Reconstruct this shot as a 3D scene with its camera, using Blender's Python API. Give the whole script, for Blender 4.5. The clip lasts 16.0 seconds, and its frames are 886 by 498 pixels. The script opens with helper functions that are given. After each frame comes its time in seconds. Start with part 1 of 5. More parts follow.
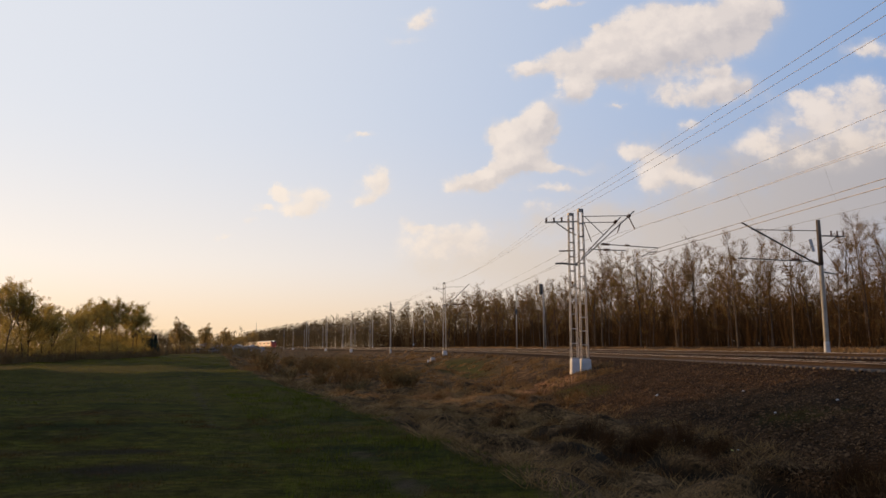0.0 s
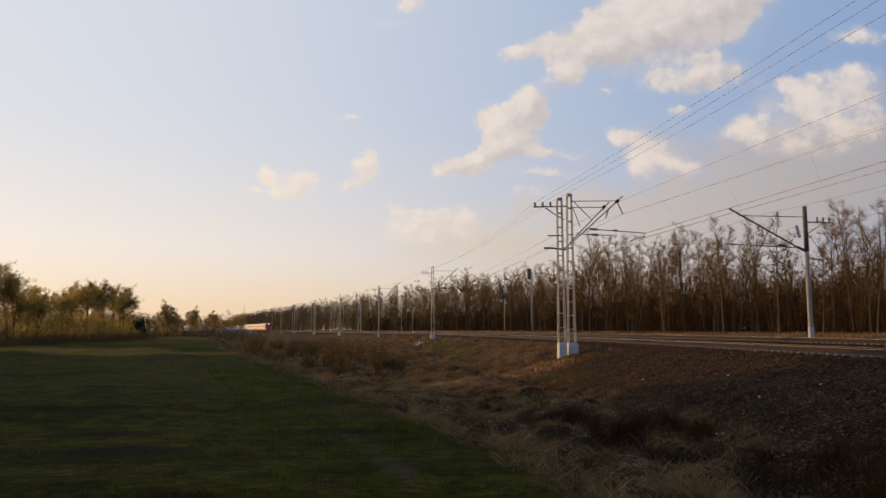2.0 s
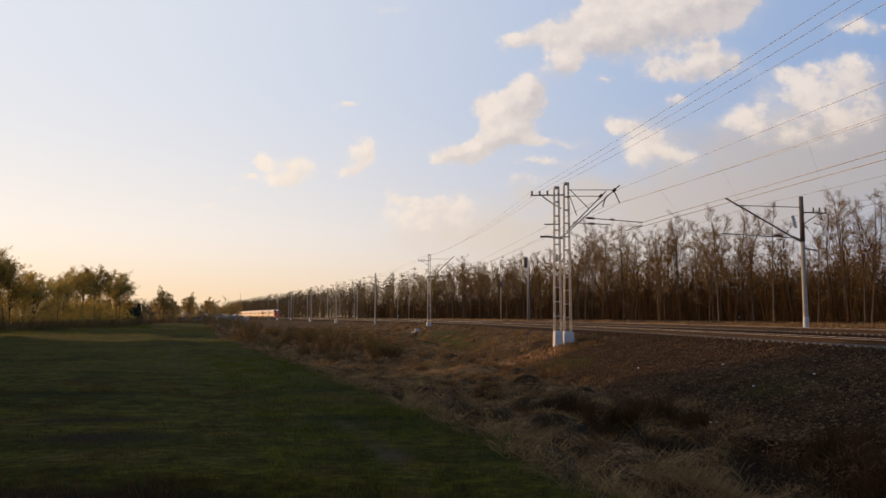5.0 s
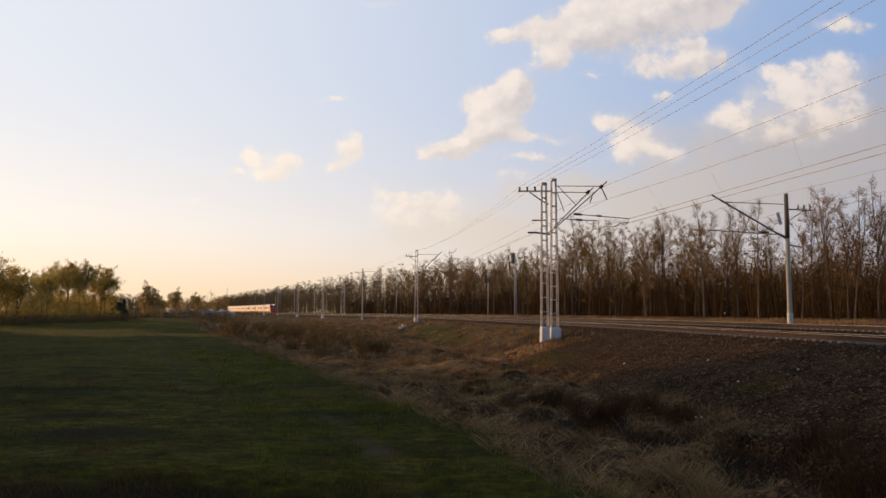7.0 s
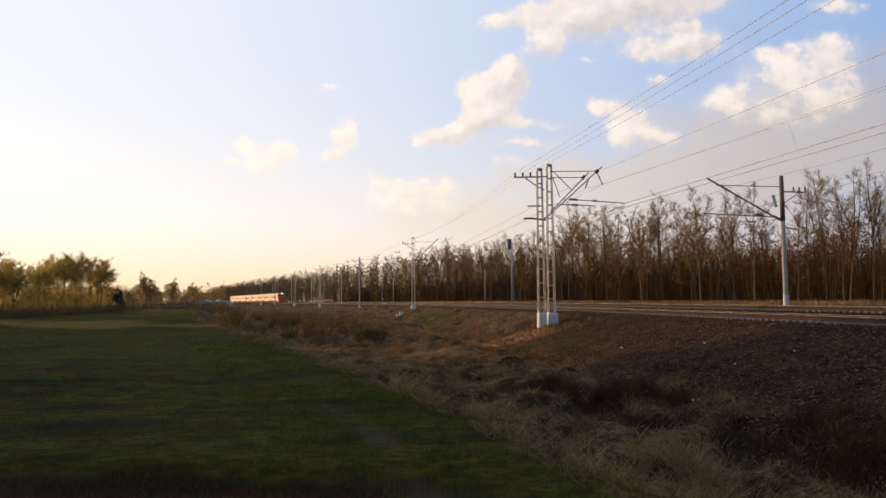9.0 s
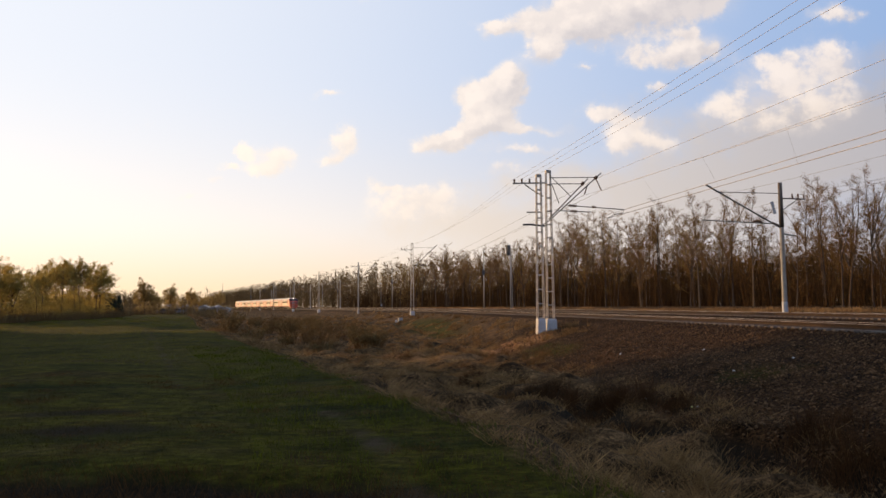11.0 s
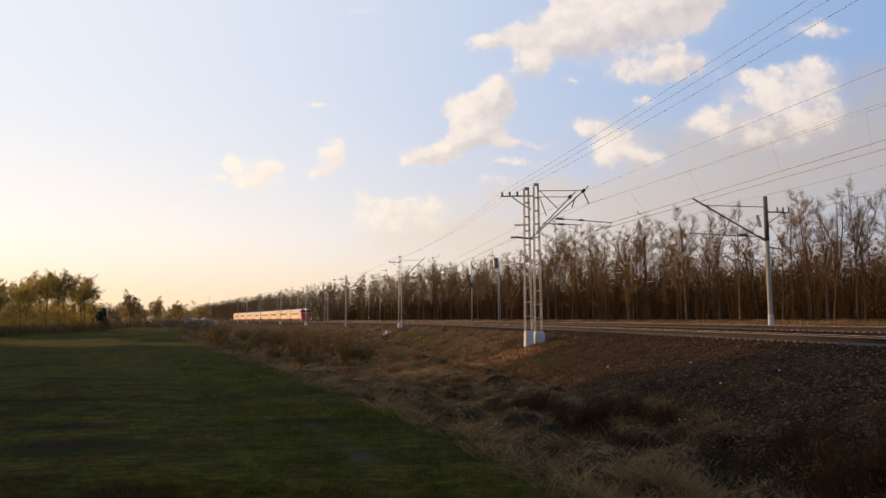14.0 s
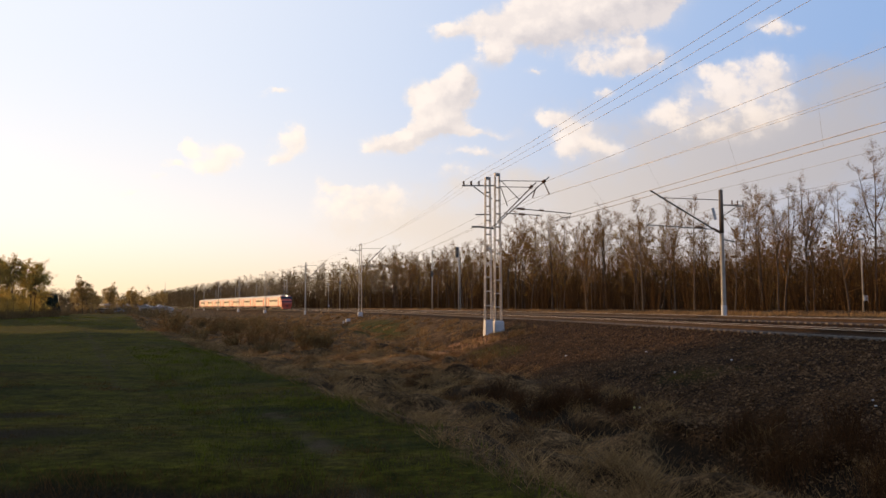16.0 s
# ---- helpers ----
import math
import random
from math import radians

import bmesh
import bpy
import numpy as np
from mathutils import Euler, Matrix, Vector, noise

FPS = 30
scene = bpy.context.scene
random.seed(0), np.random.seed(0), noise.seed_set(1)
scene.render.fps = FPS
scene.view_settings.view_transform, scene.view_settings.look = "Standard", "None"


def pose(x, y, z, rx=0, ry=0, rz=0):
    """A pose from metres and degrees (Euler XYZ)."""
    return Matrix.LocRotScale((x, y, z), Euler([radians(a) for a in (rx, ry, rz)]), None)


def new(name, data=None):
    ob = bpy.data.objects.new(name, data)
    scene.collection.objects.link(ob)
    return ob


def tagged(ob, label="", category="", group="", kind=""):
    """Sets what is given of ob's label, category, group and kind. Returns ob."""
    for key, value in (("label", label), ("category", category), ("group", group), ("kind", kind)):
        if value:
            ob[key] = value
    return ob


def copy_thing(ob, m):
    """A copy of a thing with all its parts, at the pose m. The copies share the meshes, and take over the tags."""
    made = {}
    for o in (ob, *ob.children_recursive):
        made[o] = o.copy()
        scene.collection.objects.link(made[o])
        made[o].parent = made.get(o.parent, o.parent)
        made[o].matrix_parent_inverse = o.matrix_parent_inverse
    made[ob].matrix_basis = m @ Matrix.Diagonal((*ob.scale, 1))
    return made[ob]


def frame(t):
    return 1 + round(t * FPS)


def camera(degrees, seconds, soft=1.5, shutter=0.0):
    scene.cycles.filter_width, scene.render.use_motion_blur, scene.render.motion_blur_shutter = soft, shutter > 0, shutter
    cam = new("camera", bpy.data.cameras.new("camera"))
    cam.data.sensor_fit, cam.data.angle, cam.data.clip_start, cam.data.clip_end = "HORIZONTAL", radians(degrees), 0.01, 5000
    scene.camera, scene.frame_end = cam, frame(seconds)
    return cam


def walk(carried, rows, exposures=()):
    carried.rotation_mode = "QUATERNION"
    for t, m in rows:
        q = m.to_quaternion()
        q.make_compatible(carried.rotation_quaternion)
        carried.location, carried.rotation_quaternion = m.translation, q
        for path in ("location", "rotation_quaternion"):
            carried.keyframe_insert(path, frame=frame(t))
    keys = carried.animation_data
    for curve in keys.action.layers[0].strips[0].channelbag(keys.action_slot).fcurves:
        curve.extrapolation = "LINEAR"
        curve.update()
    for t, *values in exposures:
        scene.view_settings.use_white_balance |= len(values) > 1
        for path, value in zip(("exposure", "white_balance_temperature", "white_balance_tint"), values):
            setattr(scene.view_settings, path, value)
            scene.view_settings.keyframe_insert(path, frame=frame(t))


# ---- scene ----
EYE = 1.7
cam = camera(61.8, 16.0, soft=1.5)
# seconds, yaw, pitch, roll of a camera held by hand on one spot
TURNS = [
    (0.0, 6.49, 7.43, 0.34), (0.5, 6.32, 7.50, 0.46), (1.0, 5.83, 6.96, 0.47), (1.5, 5.62, 6.69, 0.35),
    (2.0, 5.58, 6.19, 0.12), (2.5, 5.57, 5.85, -0.10), (3.0, 5.70, 5.49, 0.09), (3.5, 5.73, 5.30, 0.06),
    (4.0, 5.61, 5.20, -0.16), (6.3, 5.03, 5.35, -0.08), (6.5, 5.01, 5.09, -0.13), (7.0, 4.31, 4.92, -0.30),
    (7.5, 3.05, 4.81, 0.18), (8.0, 3.05, 4.36, 0.24), (8.5, 3.44, 3.80, 0.51), (9.0, 4.09, 3.92, 0.52),
    (11.5, 3.91, 4.54, 0.31), (12.0, 3.60, 4.76, 0.11), (12.5, 3.36, 5.02, 0.22), (13.0, 3.24, 5.21, 0.20),
    (13.5, 3.16, 5.32, 0.37), (14.0, 3.07, 5.35, 0.39), (14.5, 2.64, 5.22, 0.29), (15.0, 1.82, 5.03, 0.20),
    (15.5, 0.75, 4.66, 0.08), (16.0, 0.0, 4.47, 0.0)]
PATH = [(t, pose(0, 0, EYE, 90 + p, r, y)) for t, y, p, r in TURNS]
walk(cam, PATH, exposures=[(0.0, -0.14, 8000, 12), (0.5, -0.24, 8000, 12), (1.0, -0.26, 8000, 12), (2.0, -0.25, 8000, 12), (4.0, -0.15, 8000, 12), (6.5, -0.1, 8000, 12), (9.0, 0.12, 8000, 12), (11.5, 0.08, 8000, 12), (14.0, 0.02, 8000, 12), (16.0, 0.14, 8000, 12)])

# ---- sky, sun ----
SUN_AZ = radians(61)          # to the left of straight ahead
SUN_EL = radians(10)
SKY = 0.11
world = bpy.data.worlds.new("evening_sky")
scene.world = world
world.use_nodes = True
wn, wl = world.node_tree.nodes, world.node_tree.links
wn.clear()


def wmath(op, a, b=None, c=None, clamp=False):
    n = wn.new("ShaderNodeMath")
    n.operation, n.use_clamp = op, clamp
    for i, v in enumerate((a, b, c)):
        if v is None:
            continue
        if isinstance(v, (int, float)):
            n.inputs[i].default_value = v
        else:
            wl.new(v, n.inputs[i])
    return n.outputs[0]


def wvec(op, a, b=None):
    n = wn.new("ShaderNodeVectorMath")
    n.operation = op
    for i, v in enumerate((a, b)):
        if v is None:
            continue
        if isinstance(v, (tuple, list)):
            n.inputs[i].default_value = v
        else:
            wl.new(v, n.inputs[i])
    return n.outputs["Value"] if op in ("DOT_PRODUCT", "LENGTH") else n.outputs[0]


def wmix(fac, a, b, blend="MIX"):
    n = wn.new("ShaderNodeMix")
    n.data_type, n.blend_type = "RGBA", blend
    for i, v in ((0, fac), (6, a), (7, b)):
        if isinstance(v, (int, float)):
            n.inputs[i].default_value = v
        elif isinstance(v, (tuple, list)):
            n.inputs[i].default_value = (*v, 1)
        else:
            wl.new(v, n.inputs[i])
    return n.outputs[2]


def wsmooth(v, lo, hi):
    n = wn.new("ShaderNodeMapRange")
    n.interpolation_type = "SMOOTHSTEP"
    n.inputs[1].default_value, n.inputs[2].default_value = lo, hi
    wl.new(v, n.inputs[0])
    return n.outputs[0]


sky = wn.new("ShaderNodeTexSky")
sky.sky_type, sky.sun_disc = "NISHITA", False
sky.sun_elevation, sky.sun_rotation = SUN_EL, -SUN_AZ
sky.air_density, sky.dust_density, sky.ozone_density = 1.0, 1.2, 1.5
coord = wn.new("ShaderNodeTexCoord").outputs["Generated"]
sep = wn.new("ShaderNodeSeparateXYZ")
wl.new(coord, sep.inputs[0])
dx, dy, dz = sep.outputs
# thin evening haze: pale towards the sun, peach along the horizon
toward = wvec("DOT_PRODUCT", coord, (-math.sin(SUN_AZ + 0.19), math.cos(SUN_AZ + 0.19), 0.1))
low = wmath("POWER", wsmooth(dz, 0.36, -0.03), 1.5)
side = wsmooth(toward, -0.35, 0.95)
upper = wmix(side, (0.23, 0.43, 0.86), (0.78, 0.92, 1.17))
lower = wmix(wsmooth(dz, 0.0, 0.12), wmix(side, (0.60, 0.52, 0.49), (1.04, 0.84, 0.62)), wmix(side, (0.52, 0.53, 0.60), (1.13, 1.07, 1.03)))
haze = wmix(low, upper, lower)
base = wmix(0.93, sky.outputs[0], haze)
# clouds: soft heaps, each (across, up, half width, half height, weight) over the way ahead
ahead = wmath("MAXIMUM", wmath("ABSOLUTE", dy), 0.12)
flat = wn.new("ShaderNodeCombineXYZ")
wl.new(wmath("DIVIDE", dx, ahead), flat.inputs[0])
wl.new(wmath("DIVIDE", dz, ahead), flat.inputs[1])
p = flat.outputs[0]
warp = wn.new("ShaderNodeTexNoise")
warp.inputs["Scale"].default_value, warp.inputs["Detail"].default_value = 17, 8
warp.inputs["Roughness"].default_value = 0.62
wl.new(p, warp.inputs["Vector"])
off = wvec("MULTIPLY", wvec("SUBTRACT", warp.outputs["Color"], (0.5, 0.5, 0.5)), (0.066, 0.05, 0))
pw = wvec("ADD", p, off)
CLOUDS = [
    (0.052, 0.387, 0.0189, 0.0147, 1.00), (0.102, 0.385, 0.0410, 0.0239, 1.10), (0.152, 0.401, 0.0467, 0.0292, 1.15), (0.214, 0.411, 0.0522, 0.0357, 1.15),
    (0.273, 0.427, 0.0504, 0.0303, 1.10), (0.310, 0.451, 0.0394, 0.0237, 0.90), (0.188, 0.454, 0.0344, 0.0120, 0.70), (0.128, 0.426, 0.0286, 0.0160, 0.80),
    (0.010, 0.379, 0.0191, 0.0100, 1.10), (0.071, 0.343, 0.0168, 0.0151, 1.05), (0.094, 0.442, 0.0082, 0.0060, 0.80), (0.128, 0.328, 0.0117, 0.0052, 0.60),
    (0.244, 0.334, 0.0335, 0.0142, 1.00), (0.287, 0.346, 0.0273, 0.0141, 0.90), (0.187, 0.338, 0.0206, 0.0169, 0.60), (0.257, 0.362, 0.0168, 0.0071, 0.70),
    (0.365, 0.327, 0.0267, 0.0089, 0.90), (0.221, 0.293, 0.0144, 0.0064, 0.65), (-0.145, 0.462, 0.0219, 0.0139, 0.75), (-0.162, 0.432, 0.0265, 0.0062, 0.40),
    (0.048, 0.478, 0.0306, 0.0061, 0.85), (0.026, 0.310, 0.0188, 0.0164, 1.30), (0.002, 0.292, 0.0289, 0.0196, 1.30), (-0.028, 0.277, 0.0190, 0.0170, 1.20),
    (-0.002, 0.255, 0.0288, 0.0182, 1.15), (-0.018, 0.240, 0.0289, 0.0116, 0.85), (-0.078, 0.224, 0.0279, 0.0117, 1.15), (-0.048, 0.231, 0.0240, 0.0097, 0.90),
    (0.054, 0.238, 0.0492, 0.0071, 0.55), (0.156, 0.262, 0.0242, 0.0108, 1.00), (0.183, 0.245, 0.0276, 0.0114, 0.85), (0.170, 0.223, 0.0276, 0.0114, 0.80),
    (0.208, 0.212, 0.0391, 0.0138, 0.60), (0.047, 0.210, 0.0467, 0.0070, 0.60), (0.016, 0.188, 0.0346, 0.0070, 0.50), (0.369, 0.298, 0.0324, 0.0164, 0.95),
    (0.423, 0.317, 0.0378, 0.0226, 0.95), (0.461, 0.326, 0.0262, 0.0176, 0.95), (0.303, 0.265, 0.0386, 0.0163, 0.70), (0.390, 0.269, 0.0594, 0.0262, 0.80),
    (0.454, 0.276, 0.0317, 0.0348, 0.80), (0.359, 0.238, 0.0744, 0.0224, 0.60), (0.465, 0.387, 0.0241, 0.0127, 0.80), (-0.130, 0.149, 0.0406, 0.0179, 0.60),
    (-0.079, 0.151, 0.0477, 0.0178, 0.55), (-0.149, 0.166, 0.0179, 0.0051, 0.60), (-0.108, 0.125, 0.0541, 0.0114, 0.50), (-0.206, 0.230, 0.0183, 0.0211, 1.00),
    (-0.220, 0.203, 0.0098, 0.0085, 0.75), (-0.226, 0.291, 0.0179, 0.0047, 0.70), (-0.305, 0.211, 0.0290, 0.0157, 1.00), (-0.322, 0.193, 0.0218, 0.0084, 0.85),
    (-0.349, 0.219, 0.0116, 0.0085, 0.85), (-0.372, 0.196, 0.0092, 0.0054, 0.75), (-0.389, 0.180, 0.0104, 0.0054, 0.60), (-0.427, 0.154, 0.0173, 0.0042, 0.40)]
total, lean = None, None
for cx, cz, rx, rz, wt in CLOUDS:
    rx, rz = rx * 1.18, rz * 1.18
    wt = wt * 0.62 if cx > 0.24 and cz < 0.33 else wt
    q = wvec("MULTIPLY", wvec("SUBTRACT", pw, (cx, cz, 0)), (1 / rx, 1 / rz, 0))
    g = wmath("MULTIPLY", wmath("EXPONENT", wmath("MULTIPLY", wvec("DOT_PRODUCT", q, q), -1.0)), wt)
    away = wmath("MULTIPLY", g, wvec("DOT_PRODUCT", q, (0.6, -0.8, 0)))
    total = g if total is None else wmath("ADD", total, g)
    lean = away if lean is None else wmath("ADD", lean, away)
fine = wn.new("ShaderNodeTexNoise")
fine.inputs["Scale"].default_value, fine.inputs["Detail"].default_value, fine.inputs["Roughness"].default_value = 24, 9, 0.58
wl.new(p, fine.inputs["Vector"])
thick = wmath("ADD", total, wmath("MULTIPLY_ADD", fine.outputs["Fac"], 2.7, -1.35))
cover = wmath("MULTIPLY", wsmooth(thick, 0.08, 0.90), wsmooth(total, 0.10, 0.60))
cover = wmath("MAXIMUM", cover, wmath("MULTIPLY", wsmooth(wmath("ADD", total, wmath("MULTIPLY_ADD", warp.outputs["Fac"], 0.8, -0.4)), 0.1, 1.0), 0.62))
# each heap is darker on the side away from the sun
shade = wsmooth(lean, -0.25, 0.65)
shade = wmath("ADD", wmath("MULTIPLY", shade, 0.6), wmath("MULTIPLY", wsmooth(fine.outputs["Fac"], 0.62, 0.40), 0.35), clamp=True)
lit = wmix(shade, (0.93, 0.895, 0.91), (0.58, 0.58, 0.65))
lit = wmix(wmath("MULTIPLY", wsmooth(toward, 0.2, 0.75), 0.8), lit, (1.02, 0.98, 0.96))
# thin veils behind the heaps
VEILS = [(0.44, 0.21, 0.26, 0.07, 1.3), (0.24, 0.14, 0.20, 0.04, 0.9), (-0.05, 0.115, 0.12, 0.03, 0.75),
         (0.16, 0.085, 0.25, 0.035, 0.8), (0.58, 0.30, 0.12, 0.06, 0.7), (0.06, 0.17, 0.10, 0.02, 0.55)]
veil = None
for cx, cz, rx, rz, wt in VEILS:
    q = wvec("MULTIPLY", wvec("SUBTRACT", pw, (cx, cz, 0)), (1 / rx, 1 / rz, 0))
    g = wmath("MULTIPLY", wmath("EXPONENT", wmath("MULTIPLY", wvec("DOT_PRODUCT", q, q), -1.0)), wt)
    veil = g if veil is None else wmath("ADD", veil, g)
veil = wsmooth(wmath("ADD", veil, wmath("MULTIPLY_ADD", warp.outputs["Fac"], 1.0, -0.5)), 0.12, 1.15)
veiled = wmix(wmath("MULTIPLY", veil, 0.8), base, wmix(side, (0.41, 0.425, 0.50), (0.98, 0.92, 0.87)))
cloudy = wmix(wmath("MULTIPLY", cover, 0.80), veiled, lit)
bg = wn.new("ShaderNodeBackground")
bg.inputs[1].default_value = 1.0
out = wn.new("ShaderNodeOutputWorld")
wl.new(cloudy, bg.inputs[0])
wl.new(bg.outputs[0], out.inputs[0])
# the clear sky's own strength
scaled = wmix(1.0, sky.outputs[0], (SKY, SKY, SKY), "MULTIPLY")
for link in list(wl):
    if link.from_node == sky and link.to_node != scaled.node:
        wl.new(scaled, link.to_socket)

sun = new("sun", bpy.data.lights.new("sun", "SUN"))
sun.data.energy, sun.data.angle, sun.data.color = 4.6, radians(0.7), (1.0, 0.64, 0.34)
sun_way = Vector((-math.sin(SUN_AZ) * math.cos(SUN_EL), math.cos(SUN_AZ) * math.cos(SUN_EL), math.sin(SUN_EL)))
sun.matrix_world = Matrix.Translation((-60, 20, 60)) @ sun_way.to_track_quat("Z", "Y").to_matrix().to_4x4()


# ---- materials ----
def material(name, low, high, scale=4.0, rough=0.8, metal=0.0, bump=0.0, fine=40.0, third=None, spots=0.0, per=0.0, through_light=0.0, sheen=0.5):
    """Two tones mixed by noise at two scales, with fine relief; per: spread of brightness from piece to piece."""
    m = bpy.data.materials.new(name)
    m.use_nodes = True
    n, l = m.node_tree.nodes, m.node_tree.links
    b = n["Principled BSDF"]
    b.inputs["Roughness"].default_value, b.inputs["Metallic"].default_value = rough, metal
    b.inputs["Specular IOR Level"].default_value = 0.04 if through_light or bump == 0.0 and rough >= 0.9 else sheen
    geo = n.new("ShaderNodeTexCoord")
    big, small = n.new("ShaderNodeTexNoise"), n.new("ShaderNodeTexNoise")
    for t, s, d in ((big, scale, 4), (small, fine, 6)):
        t.inputs["Scale"].default_value, t.inputs["Detail"].default_value = s, d
        l.new(geo.outputs["Object"], t.inputs["Vector"])
    add = n.new("ShaderNodeMath")
    add.operation = "ADD"
    l.new(big.outputs["Fac"], add.inputs[0])
    l.new(small.outputs["Fac"], add.inputs[1])
    ramp = n.new("ShaderNodeValToRGB")
    half = n.new("ShaderNodeMath")
    half.operation = "MULTIPLY"
    half.inputs[1].default_value = 0.5
    l.new(add.outputs[0], half.inputs[0])
    l.new(half.outputs[0], ramp.inputs[0])
    ramp.color_ramp.elements[0].position, ramp.color_ramp.elements[1].position = 0.36, 0.64
    ramp.color_ramp.elements[0].color, ramp.color_ramp.elements[1].color = (*low, 1), (*high, 1)
    if third:
        e = ramp.color_ramp.elements.new(0.72)
        e.color = (*third, 1)
    colour = ramp.outputs[0]
    if per:
        info = n.new("ShaderNodeObjectInfo")
        isl = n.new("ShaderNodeNewGeometry")
        mx = n.new("ShaderNodeMath")
        mx.operation = "ADD"
        l.new(info.outputs["Random"], mx.inputs[0])
        l.new(isl.outputs["Random Per Island"], mx.inputs[1])
        rng = n.new("ShaderNodeMapRange")
        rng.inputs[2].default_value, rng.inputs[3].default_value, rng.inputs[4].default_value = 2.0, 1 - per, 1 + per
        l.new(mx.outputs[0], rng.inputs[0])
        hsv = n.new("ShaderNodeHueSaturation")
        l.new(rng.outputs[0], hsv.inputs["Value"])
        l.new(colour, hsv.inputs["Color"])
        colour = hsv.outputs[0]
    l.new(colour, b.inputs["Base Color"])
    if bump:
        bp = n.new("ShaderNodeBump")
        bp.inputs["Strength"].default_value, bp.inputs["Distance"].default_value = bump, 0.02
        l.new(add.outputs[0], bp.inputs["Height"])
        l.new(bp.outputs[0], b.inputs["Normal"])
    if through_light:
        tr = n.new("ShaderNodeBsdfTranslucent")
        l.new(colour, tr.inputs[0])
        ms = n.new("ShaderNodeMixShader")
        ms.inputs[0].default_value = through_light
        o = n["Material Output"]
        l.new(b.outputs[0], ms.inputs[1])
        l.new(tr.outputs[0], ms.inputs[2])
        l.new(ms.outputs[0], o.inputs[0])
    return m


